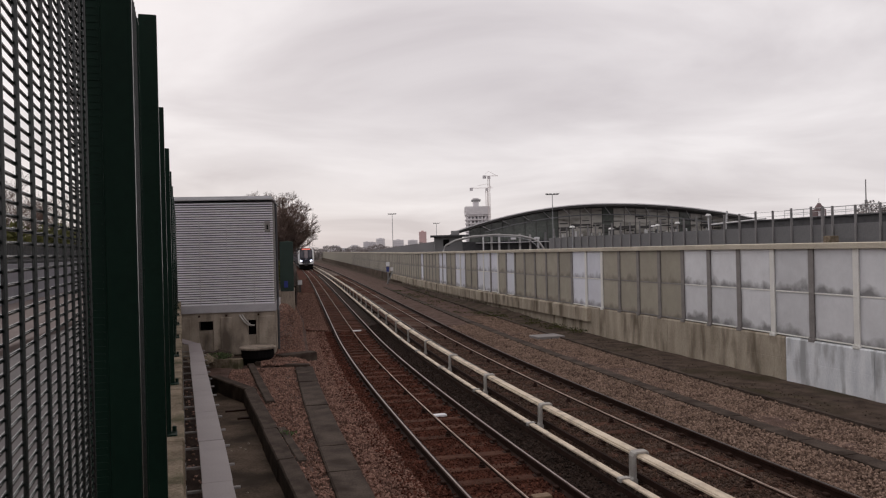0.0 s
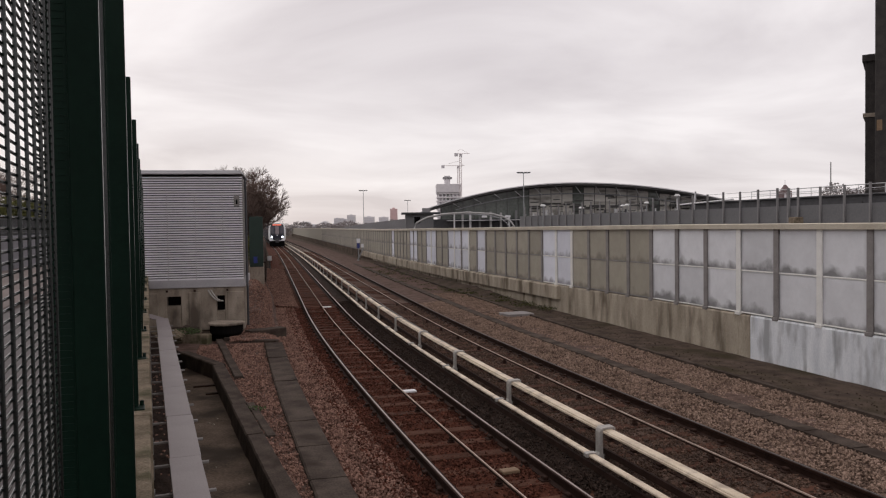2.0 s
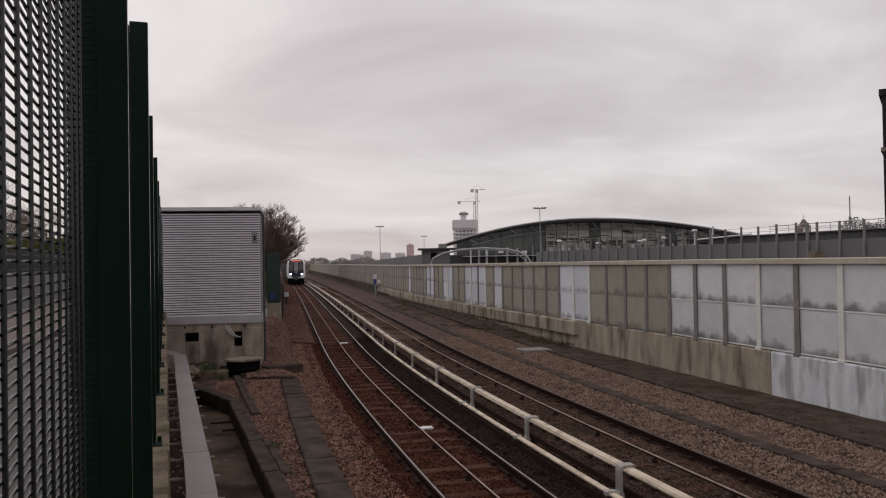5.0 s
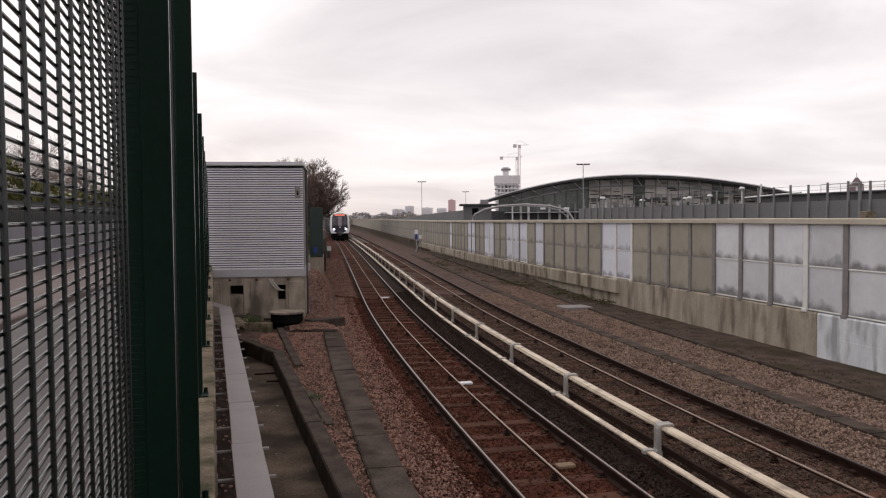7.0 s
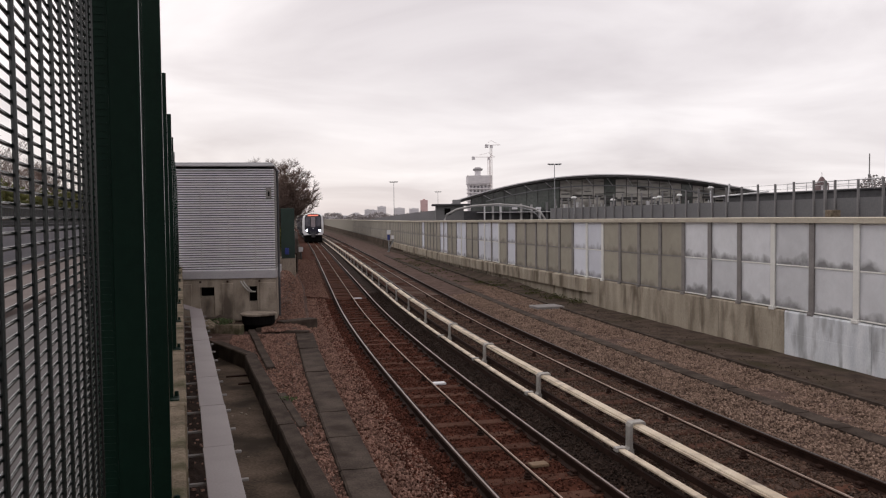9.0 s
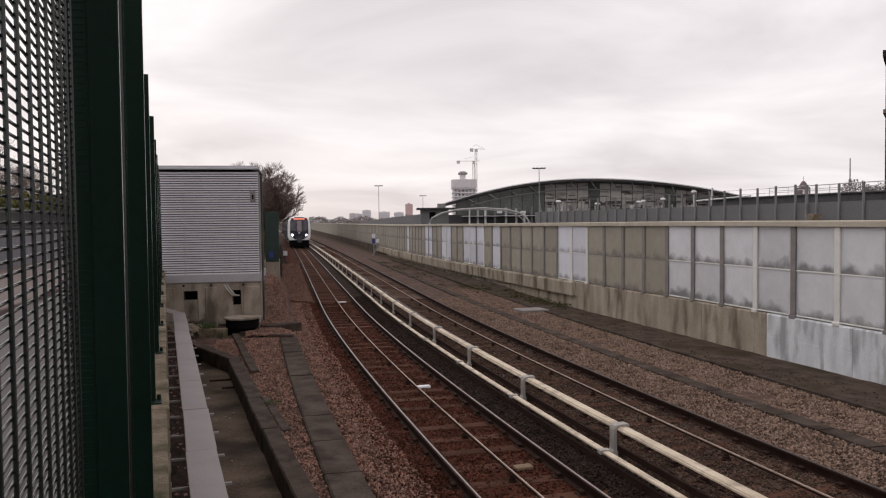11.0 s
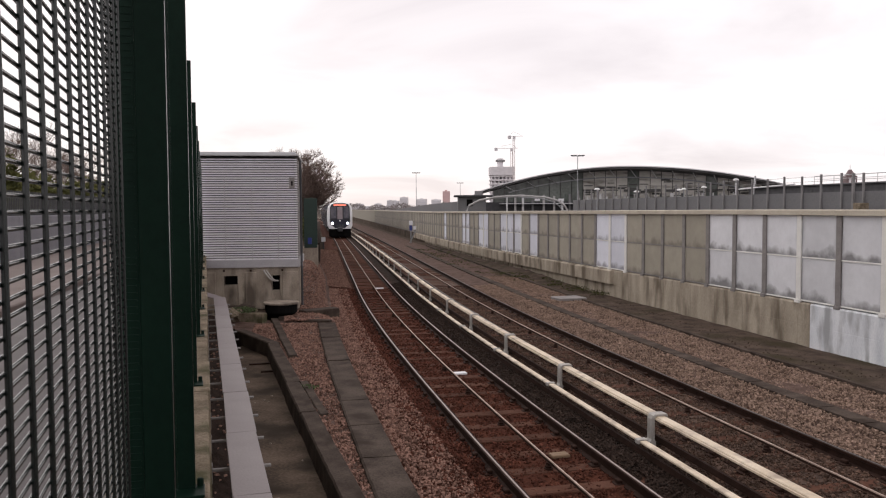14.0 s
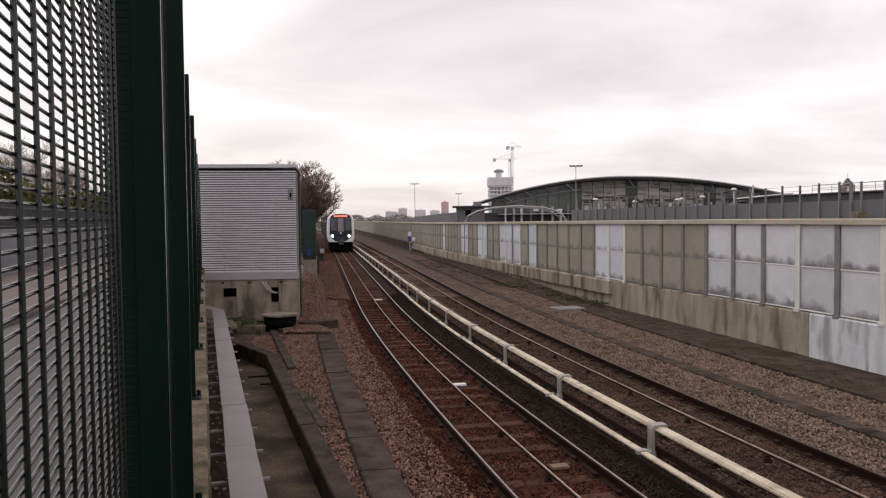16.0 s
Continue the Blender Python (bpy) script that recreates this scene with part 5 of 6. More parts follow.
for k in range(9):
    part("handrail_post", tubed([(6.9, 42 + 2.5 * k, 5.2), (6.9, 42 + 2.5 * k, 5.93)], 0.025, 5), M_WHITEPIPE, shed)
part("handrail_brace", tubed([(6.9, 42, 5.92), (6.9, 39.2, 5.22)], 0.025, 5), M_WHITEPIPE, shed)
part("gantry_rail", tubed([(6.4, 64, 5.3), (6.4, 73, 5.05)], 0.08, 6), M_WHITEPIPE, shed)
part("gantry_post", tubed([(6.4, 70.8, 1.2), (6.5, 70.2, 6.3)], 0.09, 6), M_WHITEPIPE, shed)
part("gantry_post", tubed([(6.4, 73.0, 1.2), (6.4, 73.4, 5.7)], 0.07, 6), M_WHITEPIPE, shed)
crate = part("crate", boxed(-0.4, 0.4, -0.3, 0.3, 1.2, 3.5, bevel=0.04), M_KERB)
crate.matrix_world = YARD @ Matrix.Translation((-1.0, 46.8, 0))
tagged(crate, "pale box stacked before the tall fence", "box")


# ---- station hall with the arched roof ----
def roof_z(x):
    return 10.2 - (0.0066 if x < 31 else 0.0044) * (x - 31.0) ** 2


def station():
    s = tagged(empty("station_hall", pose(0, 140, 0)), "station hall with a wide dark arched roof and glass front", "station")
    xs = [6.0 + 52.0 * i / 40 for i in range(41)]

    def strip(dz0, dz1, y0, y1, xa=6.0, xb=58.0):
        bm = bmesh.new()
        use = [x for x in xs if xa <= x <= xb]
        rings = [[bm.verts.new((x, y, roof_z(x) + dz)) for y, dz in ((y0, dz0), (y1, dz0), (y1, dz1), (y0, dz1))] for x in use]
        for a, b in zip(rings, rings[1:]):
            for k in range(4):
                bm.faces.new((a[k], a[(k + 1) % 4], b[(k + 1) % 4], b[k]))
        bm.faces.new(rings[0])
        bm.faces.new(rings[-1][::-1])
        bmesh.ops.recalc_face_normals(bm, faces=bm.faces)
        return bm

    part("roof_shell", strip(-0.32, 0.0, -4.0, 50), M_ROOFDARK, s, "dark arched roof shell")
    part("roof_edge", strip(-0.03, 0.13, -4.2, -3.9), M_WHITEPIPE, s, "pale roof edge trim")
    part("soffit_rib", strip(-1.75, -1.55, -0.5, -0.2, 10, 54), M_STEEL, s)
    for k in range(13):
        x = 10.5 + 3.55 * k
        part("strut", tubed([(x, -3.4, roof_z(x) - 0.5), (x + 1.7, -0.35, roof_z(x + 1.7) - 1.65)], 0.075, 5), M_WHITEPIPE, s)
    # glazed front in bays
    for k in range(24):
        x0 = 8.6 + 1.96 * k
        x1 = x0 + 1.86
        top0, top1 = roof_z(x0) - 0.5, roof_z(x1) - 0.5
        bm = bmesh.new()
        lo = 4.3 if x0 < 24 else 4.6
        vs = [bm.verts.new((x, y, z)) for y in (0.0, 0.15) for x, z in ((x0, lo), (x1, lo), (x1, max(lo + 0.2, top1)), (x0, max(lo + 0.2, top0)))]
        for f in ((0, 1, 2, 3), (7, 6, 5, 4), (0, 4, 5, 1), (1, 5, 6, 2), (2, 6, 7, 3), (3, 7, 4, 0)):
            bm.faces.new([vs[i] for i in f])
        # right-hand bays get the glazing with reflections painted in
        g = part("glass_bay", bm, M_GLASS if x0 < 23.5 or k % 7 == 5 else M_GLASSLIGHT, s)
        part("mullion", boxed(x0 - 0.1, x0, -0.08, 0.2, lo, max(lo + 0.2, top0)), M_ROOFDARK, g)
        if x0 > 23.5:
            rnd = random.Random(k)
            for j in range(3):
                z = rnd.uniform(5.2, 8.0)
                if z < top1 - 0.5:
                    part("dark_vent", boxed(x0 + rnd.uniform(0, 0.4), x1 - rnd.uniform(0, 0.5), -0.06, 0.0, z, z + rnd.uniform(0.12, 0.3)), M_ROOFDARK, g)
    part("front_wall", boxed(3.6, 58, -0.6, 3, 1.2, 4.3), M_DARKMETAL, s)
    part("canopy", boxed(9.5, 24.5, -3.2, -0.6, 3.98, 4.08), M_WHITEPIPE, s, "pale canopy edge")
    for k in range(22):
        x = 12 + 1.6 * k + 0.3 * math.sin(k * 5.1)
        part("platform_pillar", boxed(x, x + 0.35, -2.4, -2.0, 1.2, 5.2 + 0.5 * math.sin(k * 2.3)), (M_FENCEPOST, M_WHITEPIPE, M_FENCEPANEL, M_FENCEPOST)[k % 4], s)
    rnd = random.Random(77)
    for k in range(34):
        x = 24.5 + 0.92 * k + rnd.uniform(-0.25, 0.25)
        part("platform_post", boxed(x, x + rnd.uniform(0.14, 0.3), -1.6, -1.3, 1.2, rnd.uniform(5.0, 5.9)), (M_WHITEPIPE, M_FENCEPOST, M_DARKMETAL, M_SLEEPER_NEW if k > 20 else M_FENCEPOST)[k % 4], s)
    for k in range(9):
        x = 24.0 + 3.6 * k
        part("canopy_beam", boxed(x, x + rnd.uniform(2.2, 3.4), -1.2, -0.8, 6.05 + rnd.uniform(-0.12, 0.2), 6.4 + rnd.uniform(-0.05, 0.15)), M_ROOFDARK, s)
    for x in (15.5, 19.6, 33.0, 41.5):
        part("sign_box", boxed(x, x + 0.9, -2.6, -2.3, 4.5, 4.85), M_SIGNWHITE, s)
    return s


station()
# tubular arch before the station, and a small flat-roofed block
arch = tagged(empty("tube_arch", pose(0, 95, 0)), "pale tubular steel arch over a stairway", "arch")
pts = [(2.6, 0, 2.9), (2.9, 0, 3.6), (4.1, 0, 4.2), (6.1, 0, 4.6), (8.9, 0, 4.75), (11.9, 0, 4.55), (13.4, 0, 4.15), (14.2, 0, 3.6), (14.6, 0, 3.0), (14.7, 0, 1.2)]
part("front_tube", tubed(pts, 0.115, 8), M_FENCEPOST, arch)
part("rear_tube", tubed([(x, 4.0, z - 0.1) for x, y, z in pts], 0.06, 8), M_STEEL, arch)
part("upright", tubed([(7.4, 0, 1.2), (7.4, 0, 4.65)], 0.09, 8), M_WHITEPIPE, arch)
for k in range(1, 9):
    part("cross_tube", tubed([pts[k], (pts[k][0], 4.0, pts[k][2] - 0.1)], 0.035, 6), M_STEEL, arch)
block = tagged(empty("flat_roofed_block", pose(2.0, 120, 0)), "small dark block with an overhanging flat roof", "building")
part("wall", boxed(0, 4.2, 0, 5, 1.2, 5.0), M_FENCEPANEL, block)
part("roof", boxed(-0.6, 5.2, -0.8, 6, 5.0, 5.25, bevel=0.03), M_DARKMETAL, block)
part("window", boxed(1.3, 2.2, -0.04, 0.0, 3.6, 4.6), M_BLACK, block)
part("roof_plant", boxed(2.6, 3.8, 1, 3, 5.25, 5.9), M_HAZEGREY, block)
ramp = tagged(raw("embankment", [(-12.4, 150, 1), (3.7, 150, 1), (3.7, 150, 4.7), (-4.0, 150, 3.9), (-12.4, 150, 2.65), (-12.4, 158, 1), (3.7, 158, 1), (3.7, 158, 4.7), (-4.0, 158, 3.9), (-12.4, 158, 2.65)],
              [(0, 1, 2, 3, 4), (9, 8, 7, 6, 5), (0, 5, 6, 1), (1, 6, 7, 2), (2, 7, 8, 3), (3, 8, 9, 4), (4, 9, 5, 0)], M_HAZEGREY), "grey sloping ramp wall towards the station", "ramp", kind="structure")


def lamp_mast(x, y, height, heads, label):
    t = tagged(empty("lamp_mast", pose(x, y, 0)), label, "lamp post", "lamp masts")
    part("pole", tubed([(0, 0, 0), (0, 0, height)], 0.075, 8, 0.045), M_STEEL, t)
    part("cross_arm", tubed([(-1.2 * heads, 0, height - 0.05), (1.2 * heads, 0, height - 0.05)], 0.05, 6), M_STEEL, t)
    for dx in (-1.1, -0.4, 0.4, 1.1):
        part("flood_head", boxed(dx * heads - 0.28 * heads, dx * heads + 0.28 * heads, -0.25, 0.25, height - 0.02, height + 0.10, bevel=0.03), M_DARKMETAL, t)
    return t


lamp_mast(-5.7, 160, 10.4, 0.62, "tall steel lamp mast with four flood heads")
lamp_mast(18.3, 110, 10.4, 0.68, "tall steel lamp mast near the station")
lamp_mast(3.9, 200, 9.6, 0.62, "distant thin lamp mast")
for x, y, z in ((18.5, 97, 5.42), (25.2, 105, 5.25), (31.4, 105, 5.55), (33.4, 103, 5.75), (34.6, 95, 6.4), (30.8, 105, 5.45)):
    t = tagged(empty("globe_lamp", pose(x, y, 0)), "short post lamp with a white dome", "lamp post", "dome lamps")
    part("pole", tubed([(0, 0, 1.2), (0, 0, z)], 0.06, 6), M_STEEL, t)
    part("dome", lathe([(0.36, z), (0.33, z + 0.12), (0.2, z + 0.22), (0.03, z + 0.25)], 14), M_LAMPDOME, t)


# ---- distant city, its haze painted into the colours ----
def tower(name, x, y, w, d, h, material, label, floors, category="tower block", group="distant blocks"):
    t = tagged(empty(name, pose(x, y, 0)), label, category, group)
    part("wall", boxed(-w / 2, w / 2, 0, d, 0, h), material, t)
    for k in range(floors):
        z = h * (0.25 + 0.72 * k / floors)
        part("window_band", boxed(-w / 2 * 0.88, w / 2 * 0.88, -0.3, 0.0, z, z + h * 0.3 / floors), M_CITY_WIN, t)
    part("roof_plant", boxed(-w * 0.2, w * 0.15, d * 0.2, d * 0.8, h, h * 1.05), material, t)
    return t


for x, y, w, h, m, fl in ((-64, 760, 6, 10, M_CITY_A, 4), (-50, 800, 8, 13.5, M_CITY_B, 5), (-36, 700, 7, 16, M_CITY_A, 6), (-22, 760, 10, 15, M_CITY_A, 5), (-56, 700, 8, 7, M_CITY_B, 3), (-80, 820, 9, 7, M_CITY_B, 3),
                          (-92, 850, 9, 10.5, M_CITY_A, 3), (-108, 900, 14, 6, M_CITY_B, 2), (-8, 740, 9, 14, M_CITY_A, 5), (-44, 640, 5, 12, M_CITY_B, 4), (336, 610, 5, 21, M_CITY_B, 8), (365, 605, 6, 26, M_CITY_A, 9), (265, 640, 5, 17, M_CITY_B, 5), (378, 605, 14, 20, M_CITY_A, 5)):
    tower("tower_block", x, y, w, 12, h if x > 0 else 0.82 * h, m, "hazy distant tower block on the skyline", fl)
tower("red_tower_block", 1.0, 500, 4.6, 6, 14.0, M_CITY_RED, "distant red-clad tower block", 0)


def unfinished_tower(x, y):
    t = tagged(empty("unfinished_tower", pose(x, y, 0)), "concrete tower under construction, paled by painted haze", "tower")
    part("core", boxed(-3, 1.2, 4, 10, 0, 41), M_CITY_A, t)
    part("core_head", boxed(-4.2, 2.6, 3, 11, 38.6, 40), M_HAZEGREY, t)
    for k in range(10):
        part("floor_slab", boxed(-9, 9, 0, 16, 3.0 * k, 3.0 * k + 1.0), M_CITY_A, t)
        for j in range(7):
            part("column", boxed(-8.6 + 2.8 * j, -7.4 + 2.8 * j, 0.5, 1.6, 3.0 * k + 1.0, 3.0 * k + 3.0), M_CITY_A, t)
        part("dark_interior", boxed(-8.4, 8.4, 4, 14, 3.0 * k + 1.0, 3.0 * k + 3.0), M_CITY_B, t)
    part("screen", boxed(-9.3, 9.3, -0.6, 16.6, 28.2, 34.5), M_CITY_A, t, "pale protective screen round the top floors")
    return t


unfinished_tower(43.5, 605)


def tower_crane(x, y, h, back, front, label):
    t = tagged(empty("tower_crane", pose(x, y, 0)), label, "crane", "cranes")
    bm = bmesh.new()
    for dx in (-0.7, 0.7):
        for dy in (-0.7, 0.7):
            tube(bm, [(dx, dy, 0), (dx, dy, h)], 0.16, 4)
    k = 0.0
    while k < h - 2:
        tube(bm, [(-0.7, -0.7, k), (0.7, -0.7, k + 1.6)], 0.10, 4)
        k += 1.6
    part("mast", bm, M_CRANE, t)
    bm = bmesh.new()
    tube(bm, [(-back, 0, h), (front, 0, h)], 0.2, 4)
    tube(bm, [(-back * 0.6, 0, h + 1.6), (0, 0, h + 3.4), (front * 0.8, 0, h + 0.5)], 0.12, 4)
    part("jib", bm, M_CRANE, t)
    part("counterweight", boxed(-back - 0.5, -back + 2.0, -0.8, 0.8, h - 2.0, h + 0.4), M_CITY_B, t)
    part("cab", boxed(-0.6, 1.2, -1.2, -0.2, h - 2.4, h - 0.2), M_CITY_B, t)
    return t


tower_crane(52.0, 600, 57, 4, 7, "tall tower crane on the skyline, paled by painted haze")
tower_crane(53.5, 640, 51, 13, 5, "second tower crane beside the unfinished tower, paled by painted haze")

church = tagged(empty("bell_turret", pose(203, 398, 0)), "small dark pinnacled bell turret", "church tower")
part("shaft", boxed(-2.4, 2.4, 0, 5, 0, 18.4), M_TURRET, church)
for dx in (-1.7, 0.6):
    part("opening", boxed(dx, dx + 1.1, -0.1, 0.0, 13.5, 17.0), M_CITY_A, church)
bm = bmesh.new()
bmesh.ops.create_cone(bm, cap_ends=True, segments=8, radius1=2.7, radius2=0.7, depth=3.0)
bmesh.ops.translate(bm, verts=bm.verts, vec=(0, 2.5, 20.1))
part("cap", bm, M_TURRET, church)
part("finial", tubed([(0, 2.5, 21.6), (0, 2.5, 24.0)], 0.12, 5), M_HAZEGREY, church)
mast = tagged(empty("radio_mast", pose(116.4, 205, 0)), "slim grey radio mast", "mast")
part("pole", tubed([(0, 0, 0), (0, 0, 18.6)], 0.2, 6, 0.13), M_TALLPOST, mast)
part("aerial", tubed([(0, 0, 11), (0, 0, 13.2)], 0.34, 6), M_TALLPOST, mast)
yard_trees = [(60 + 3.5 * k + rr.uniform(-1, 1), 100 + rr.uniform(-3, 6), 4.9 + rr.uniform(0, 1.3), 2.3, 2.3, rr.uniform(1.6, 2.8)) for k in range(9)]
leaf_cloud("bare_shrubs", yard_trees, 15000, 0.17, M_HAZETWIG, "grey-brown bare shrubs behind the tall fence", "shrubs", 15)


# ---- old brick building ----
def brick_building():
    b = tagged(empty("brick_building", pose(36.2, 57.8, 0, 0, 0, -34)), "tall sooty brick building with arched windows", "building")
    H = 34.0
    part("wall", boxed(1.8, 22, 0.55, 14, 0, H), M_BRICK_D, b)
    part("pier", boxed(0, 1.7, 0, 14, 0, H, bevel=0.05), M_BRICK_D, b, "dark brick corner pier")
    part("side_pier", boxed(-0.75, 0.0, 2.2, 13, 4.9, 16.0, bevel=0.05), M_BRICK_D, b)
    part("side_ledge", boxed(-0.95, 0.0, 2.0, 13.2, 15.5, 16.0), M_BRICK_D, b)
    part("side_ledge", boxed(-0.9, 0.0, 2.1, 13.2, 11.2, 11.5), M_CONC_PALE, b)
    for k, (z0, z1) in enumerate(((3.0, 7.4), (10.4, 16.6), (20.6, 26.5))):
        for j in range(4):
            x0 = 2.2 + 4.6 * j
            x1 = x0 + 3.2
            w = part("window", boxed(x0, x1, 0.40, 0.56, z0, z1), M_PANE if k else M_BLACK, b, "tall multi-paned window" if k else "dark ground floor window")
            cx = (x0 + x1) / 2
            bm = bmesh.new()
            n = 10
            rings = []
            for i in range(n + 1):
                u = math.pi * i / n
                px, pz = cx - math.cos(u) * 1.6, z1 + math.sin(u) * 0.75
                rings.append((px, pz))
            vs = [bm.verts.new((px, 0.42, pz)) for px, pz in rings]
            bm.faces.new(vs)
            bmesh.ops.recalc_face_normals(bm, faces=bm.faces)
            part("arched_head", bm, M_PANE if k else M_BLACK, w)
            for i in range(1, 5):
                part("glazing_bar", boxed(x0 + 0.64 * i - 0.03, x0 + 0.64 * i + 0.03, 0.36, 0.40, z0, z1 + 0.6), M_BRICK_D, w)
            for i in range(1, 6):
                z = z0 + (z1 - z0) * i / 6
                part("glazing_bar", boxed(x0, x1, 0.36, 0.40, z - 0.03, z + 0.03), M_BRICK_D, w)
            part("sill", boxed(x0 - 0.3, x1 + 0.3, 0.15, 0.55, z0 - 0.35, z0, bevel=0.03), M_CONC_GREY, w)
            part("jamb", boxed(x0 - 0.25, x0, 0.30, 0.56, z0, z1), M_BRICK_R, w)
            part("jamb", boxed(x1, x1 + 0.25, 0.30, 0.56, z0, z1), M_BRICK_R, w)
            part("spandrel", boxed(x0 - 0.3, x1 + 0.3, 0.48, 0.555, z1 + 1.2, z1 + 3.4), M_BRICK_R, b, "rust-red brick spandrel")
    for j in range(4):
        part("pier", boxed(5.8 + 4.6 * j, 6.4 + 4.6 * j, 0.1, 0.56, 0, H), M_BRICK_D, b)
    part("plaque", boxed(0.12, 0.48, -0.02, 0.0, 9.9, 10.7), M_SLEEPER_NEW, b, "small yellowish plate")
    part("floodlight", boxed(-0.3, 0.1, -0.3, 0.0, 22.4, 23.2), M_CONC_PALE, b)
    part("wall_pipe", tubed([(1.77, 0.1, 0), (1.77, 0.1, H)], 0.09, 6), M_BRICK_D, b)
    return b


brick_building()


# ---- the train ----
def train():
    t = tagged(empty("train"), "white-fronted underground train with dark cab windows", "train")
    sect = [(1.28, 0.92), (1.46, 1.25), (1.475, 1.9), (1.45, 2.7), (1.36, 3.3), (1.10, 3.62), (0.62, 3.78), (0.0, 3.82)]
    ring = [(x, z) for x, z in sect] + [(-x, z) for x, z in sect[-2::-1]]

    def shell(y0, y1, cap, sc0=1.0):
        bm = bmesh.new()
        n = len(ring)
        stations = [(y0, sc0), (y0 + 0.25, 0.5 + 0.5 * sc0), (y0 + 0.7, 1.0), (y1, 1.0)]
        rows = [[bm.verts.new((x * s, y, 0.92 + (z - 0.92) * (0.4 + 0.6 * s) if s < 1 else z)) for x, z in ring] for y, s in stations]
        for a, b in zip(rows, rows[1:]):
            for k in range(n):
                bm.faces.new((a[k], a[(k + 1) % n], b[(k + 1) % n], b[k]))
        bm.faces.new(rows[0])
        bm.faces.new(rows[-1][::-1])
        bmesh.ops.recalc_face_normals(bm, faces=bm.faces)
        return bm

    cab = part("cab", shell(0.0, 0.8, True, 0.95), M_TRAINWHITE, t, "white moulded cab front")
    mask = bmesh.new()
    outline = [(-0.98, 1.32), (-1.16, 1.75), (-1.12, 3.2), (-0.95, 3.56), (-0.5, 3.66), (0.5, 3.66), (0.95, 3.56), (1.12, 3.2), (1.16, 1.75), (0.98, 1.32), (0.5, 1.0), (-0.5, 1.0)]
    va = [mask.verts.new((x, -0.03, z)) for x, z in outline]
    vb = [mask.verts.new((x, 0.05, z)) for x, z in outline]
    mask.faces.new(va)
    for k in range(len(va)):
        mask.faces.new((va[k], va[(k + 1) % len(va)], vb[(k + 1) % len(va)], vb[k]))
    bmesh.ops.recalc_face_normals(mask, faces=mask.faces)
    mk = part("front_mask", mask, M_TRAINBLACK, cab, "black gloss front surround")
    lower = part("lower_front", boxed(-0.62, 0.62, -0.042, -0.031, 1.0, 1.95, bevel=0.004), M_TRAINBLUE, cab, "deep blue lower front")
    for x0, x1 in ((-1.04, -0.40), (0.40, 1.04)):
        part("windscreen", boxed(x0, x1, -0.05, -0.032, 2.05, 3.32, bevel=0.006), M_CABGLASS, cab)
    part("door_glass", boxed(-0.30, 0.30, -0.05, -0.032, 1.95, 3.28, bevel=0.006), M_CABDOORGLASS, cab, "pale central door window")
    part("destination_display", boxed(-0.72, 0.72, -0.052, -0.032, 3.40, 3.56), M_LED, cab, "lit red destination strip")
    for x in (-0.87, 0.87):
        lamp = part("headlight", lathe([(0.13, 0.0), (0.13, 0.03), (0.10, 0.045)], 16), M_HEADLIGHT, cab, "lit white headlight")
        lamp.matrix_basis = pose(x, -0.04, 1.52, 90, 0, 0)
        ring_ = part("headlight_rim", lathe([(0.2, 0.0), (0.2, 0.015), (0.16, 0.02)], 18), M_TRAINGREY, cab)
        ring_.matrix_basis = pose(x, -0.02, 1.52, 90, 0, 0)
    for x in (-0.3, 0.0, 0.3):
        part("chin_box", boxed(x - 0.1, x + 0.1, -0.07, -0.03, 1.12, 1.38, bevel=0.015), M_DARKMETAL, cab)
    pl = part("marker_light", boxed(-0.09, 0.09, -0.055, -0.03, 1.72, 1.86), M_SIGNWHITE, cab)
    part("gangway_frame", boxed(-0.42, -0.34, -0.06, -0.03, 1.1, 3.3), M_TRAINBLACK, cab)
    part("gangway_frame", boxed(0.34, 0.42, -0.06, -0.03, 1.1, 3.3), M_TRAINBLACK, cab)
    part("coupler", boxed(-0.3, 0.3, -0.4, 0.3, 0.6, 1.12, bevel=0.09), M_DARKMETAL, t, "black coupler")
    part("skirt", boxed(-1.25, 1.25, 0.12, 1.6, 0.06, 0.95, bevel=0.08), M_BLACK, t, "black under-skirt")
    for c in range(4):
        y0 = 0.8 if c == 0 else 17.4 * c + 0.35
        y1 = 17.4 * (c + 1) - 0.35
        # the body's near-black grey includes the shade on the train's flank
        car = part("car_body", shell(y0, y1, True), M_TRAINGREY, t, "grey car side with its shade painted in")
        for k in range(4):
            yy = y0 + 1.4 + 4.0 * k
            if yy + 1.6 > y1:
                break
            for sx in (-1, 1):
                door = part("door", boxed(sx * 1.47 - 0.02, sx * 1.47 + 0.02, yy, yy + 1.6, 1.05, 3.1), M_TRAINDOOR, car)
                part("door_window", boxed(sx * 1.495 - 0.008, sx * 1.495 + 0.008, yy + 0.2, yy + 1.4, 2.0, 2.9), M_CABGLASS, door)
                if yy + 3.4 < y1:
                    part("side_window", boxed(sx * 1.465 - 0.02, sx * 1.465 + 0.02, yy + 1.9, yy + 3.4, 2.0, 2.85), M_CABGLASS, car)
        part("underframe", boxed(-1.1, 1.1, y0 + 0.3, y1 - 0.3, 0.3, 0.95), M_BLACK, car)
        for yy in (y0 + 2.6, y1 - 2.6):
            bogie = part("bogie", boxed(-1.15, 1.15, yy - 1.2, yy + 1.2, 0.25, 0.55, bevel=0.05), M_DARKMETAL, car)
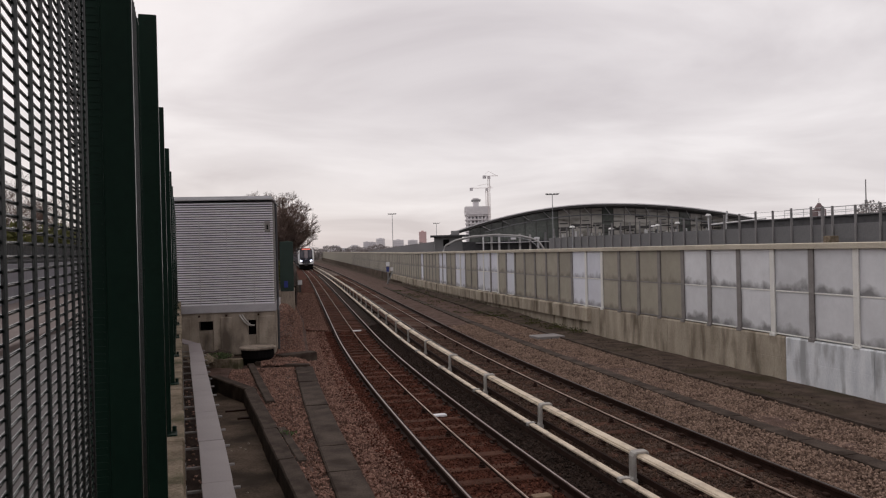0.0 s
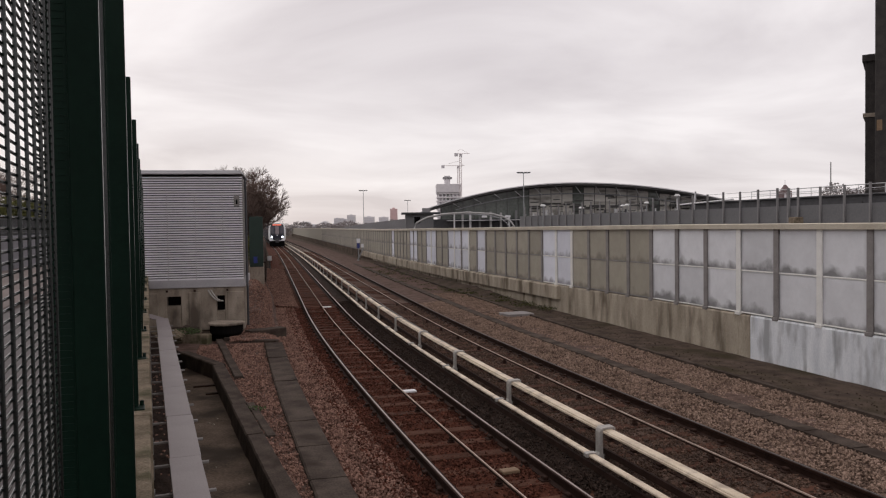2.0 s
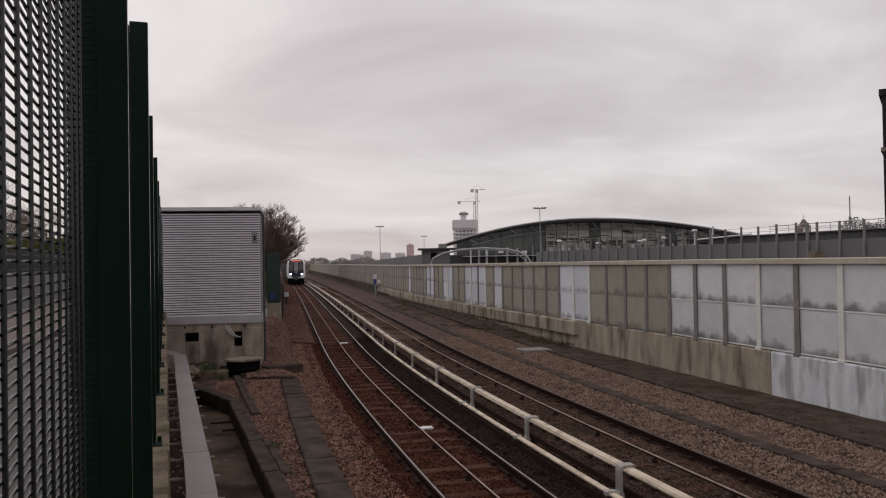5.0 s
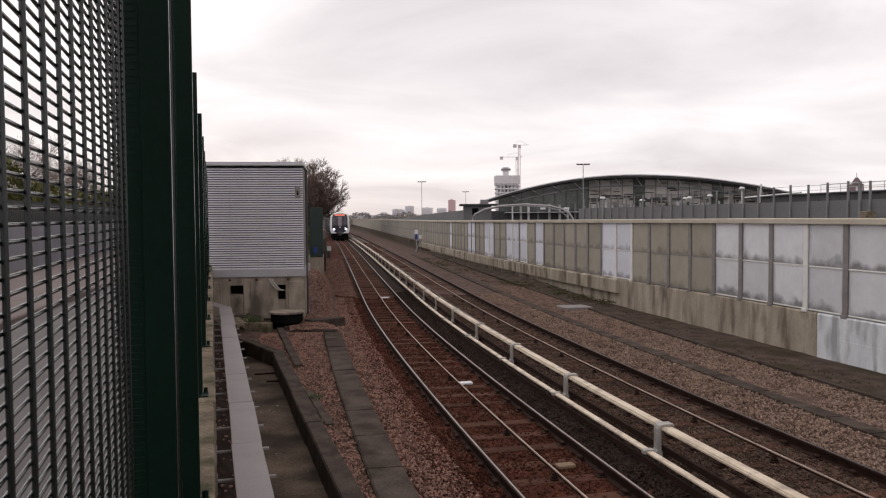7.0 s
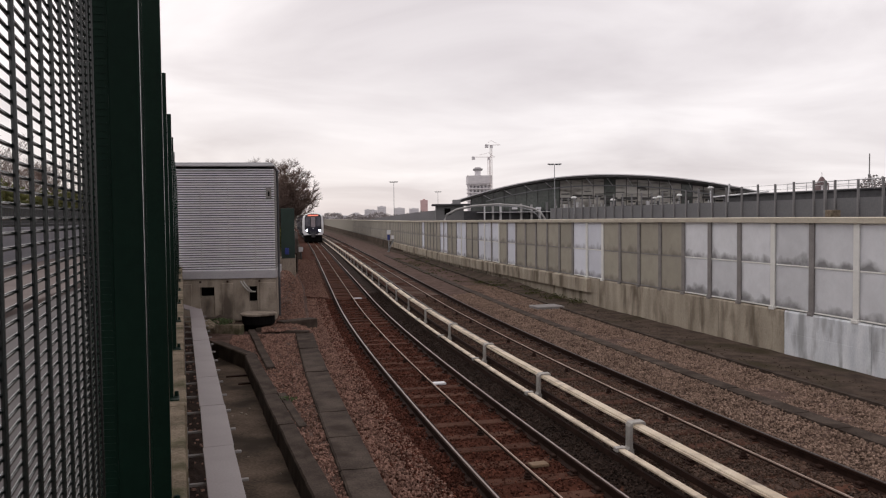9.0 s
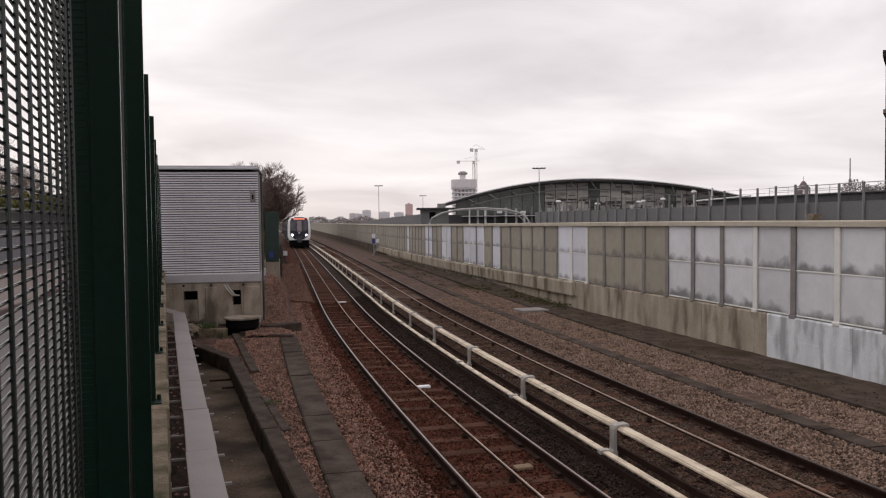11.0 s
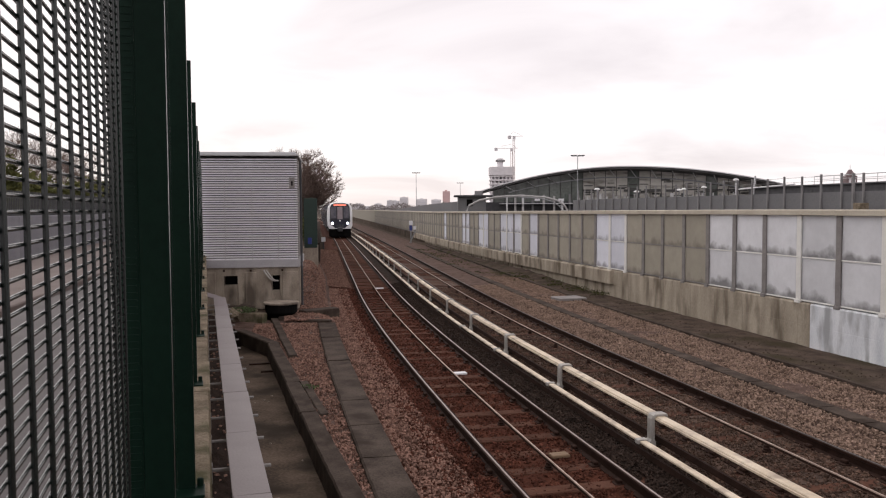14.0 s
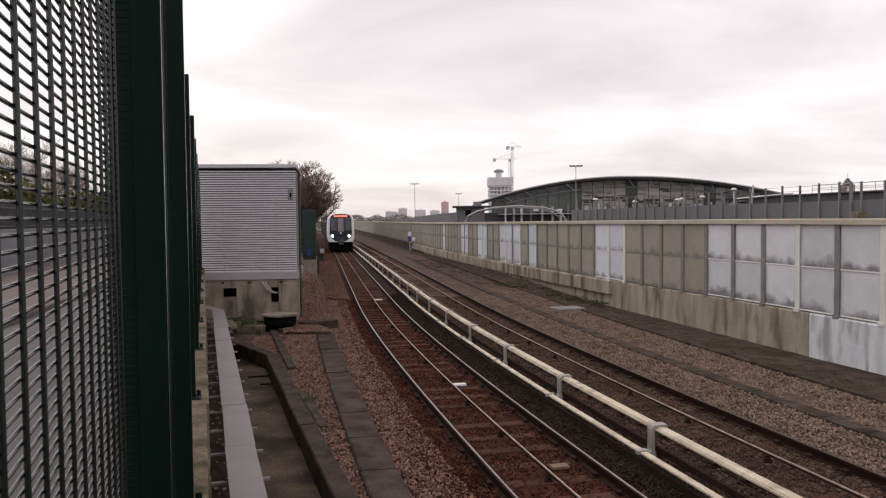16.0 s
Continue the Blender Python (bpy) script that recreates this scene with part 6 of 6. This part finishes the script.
            for wy in (yy - 0.9, yy + 0.9):
                for sx in (-0.74, 0.74):
                    wh = part("wheel", lathe([(0.38, -0.05), (0.40, -0.03), (0.385, 0.05)], 20), M_DARKMETAL, bogie)
                    wh.matrix_basis = pose(sx, wy, 0.40, 0, 90, 0)
    return t


the_train = train()
the_train.scale = (1.0, 1.0, 1.07)


# ---- loose stones of the ballast ----
def stones(name, zones, material, label, seed):
    """zones: (offset from, offset to, y from, y to, height, count)."""
    rnd = np.random.RandomState(seed)
    base = np.array([(1, 0, 0), (-1, 0, 0), (0, 1, 0), (0, -1, 0), (0, 0, 1), (0, 0, -1)], float)
    tri = np.array([(0, 2, 4), (2, 1, 4), (1, 3, 4), (3, 0, 4), (2, 0, 5), (1, 2, 5), (3, 1, 5), (0, 3, 5)])
    allv, allf, at = [], [], 0
    for o0, o1, y0, y1, z, count in zones:
        u = rnd.uniform(0, 1, count) ** 1.25
        ys = y0 + (y1 - y0) * u
        os_ = rnd.uniform(o0, o1, count)
        pts = np.array([line_at(float(y), float(o)) for y, o in zip(ys, os_)])
        if callable(z):
            z = np.array([z(float(y), float(o)) for y, o in zip(ys, os_)])
        hz = z if not isinstance(z, tuple) else (z[0] + (z[1] - z[0]) * (os_ - o0) / (o1 - o0))
        pts[:, 2] = hz + rnd.uniform(-0.012, 0.022, count)
        if o1 < -2.4 and y0 < 20:
            edge = np.where(pts[:, 1] < 18.6, -0.05 - 0.3033 * (pts[:, 1] - 5.9), -3.9 - 0.62 * (pts[:, 1] - 18.6))
            pts[:, 2] = np.where(pts[:, 0] < edge, -0.42, pts[:, 2])
        size = rnd.uniform(0.014, 0.031, (count, 1, 1)) * rnd.uniform(0.6, 1.3, (count, 1, 3))
        rot = rnd.normal(size=(count, 3, 3))
        q, _ = np.linalg.qr(rot)
        v = base[None] * rnd.uniform(0.6, 1.3, (count, 6, 1)) * size
        v = np.einsum("nij,nkj->nki", q, v) + pts[:, None]
        allv.append(v.reshape(-1, 3))
        allf.append((tri[None] + (np.arange(count) * 6)[:, None, None] + at).reshape(-1, 3))
        at += count * 6
    me = bpy.data.meshes.new(name)
    v, f = np.concatenate(allv), np.concatenate(allf)
    me.from_pydata(v.tolist(), [], f.tolist())
    me.materials.append(material)
    return tagged(new(name, me), label, "ballast", kind="stuff")


stones("ballast_stones", [(-1.97, -1.15, 6, 34, (-0.082, -0.13), 17000), (-4.2, -2.47, 8.6, 23.2, 0.03, 20000), (-3.4, -1.98, 23.2, 36, mound_z, 12000), (-3.0, -1.0, 34, 64, (0.13, -0.075), 16000)], M_STONE, "loose brown ballast stones", 1)
stones("grey_ballast_stones", [(4.05, 5.2, 6, 34, (-0.14, -0.05), 24000), (5.53, 7.0, 8, 38, -0.065, 30000)], M_STONE_GREY, "loose grey-brown ballast stones beside the far track", 7)
stones("stained_stones", [(-1.5, -0.8, 6, 34, (-0.11, -0.155), 16000), (-0.7, 0.7, 6, 34, -0.165, 19000)], M_RUSTSTONE, "loose rust-stained ballast stones", 2)
stones("far_track_stones", [(1.6, 2.42, 6, 34, -0.155, 13000), (2.5, 3.9, 6, 34, -0.158, 20000)], M_FARSTONE, "loose dark brown ballast stones in the far track", 21)
# near-black stones: dark ballast plus the board's shadow in the colour
stones("oily_stones", [(0.80, 1.0, 6, 36, (-0.165, -0.125), 3500), (1.0, 1.6, 6, 36, -0.105, 11000)], M_DARKSTONE, "dark ballast stones under the near conductor rail, board's shadow painted in", 6)
stones("dirt_gravel", [(7.12, 8.5, 9, 44, (-0.118, -0.133), 1800)], M_DIRT, "fine dark gravel and grit at the foot of the wall", 23)
rnd_l = np.random.RandomState(31)
for name, frame_x, frame_s, zz, count, material, label in (("pit_litter", (0.75, 2.6), (6, 17), -0.195, 90, M_CONC_PALE, "pale scraps of litter on the pit floor"), ("soil_litter", (0.06, 0.55), (4, 20), 0.33, 220, M_STONE, "stones and dead leaves on the dark soil")):
    verts, faces = [], []
    for k in range(count):
        c = FENCE @ Vector((rnd_l.uniform(*frame_x), rnd_l.uniform(*frame_s), zz))
        if name == "pit_litter" and c.x > -0.34 - 0.3033 * (c.y - 5.9) - 0.1:
            continue
        if name == "soil_litter":
            c.z = 0.40 - 0.25 * ((FENCE.inverted() @ c).x - 0.02) / 0.62
        a, r, n0 = rnd_l.uniform(0, 6.28), rnd_l.uniform(0.012, 0.04), len(verts)
        for i in range(4):
            t = a + i * math.pi / 2
            verts += [(c.x + r * math.cos(t) * (1 if i % 2 else 0.55), c.y + r * math.sin(t), c.z), (c.x + 0.7 * r * math.cos(t), c.y + 0.7 * r * math.sin(t), c.z + 0.014)]
        faces += [(n0, n0 + 2, n0 + 3, n0 + 1), (n0 + 2, n0 + 4, n0 + 5, n0 + 3), (n0 + 4, n0 + 6, n0 + 7, n0 + 5), (n0 + 6, n0, n0 + 1, n0 + 7), (n0 + 1, n0 + 3, n0 + 5, n0 + 7)]
    tagged(raw(name, verts, faces, material), label, "litter", kind="stuff")


def motions():
    rows = []
    for k in range(33):
        t = 0.5 * k
        y = 146.0 - 3.85 * t
        p = line_at(y, 0.0)
        rows.append((t, pose(p.x, p.y, 0, 0, 0, line_yaw(y + 20))))
    walk(the_train, rows)


motions()
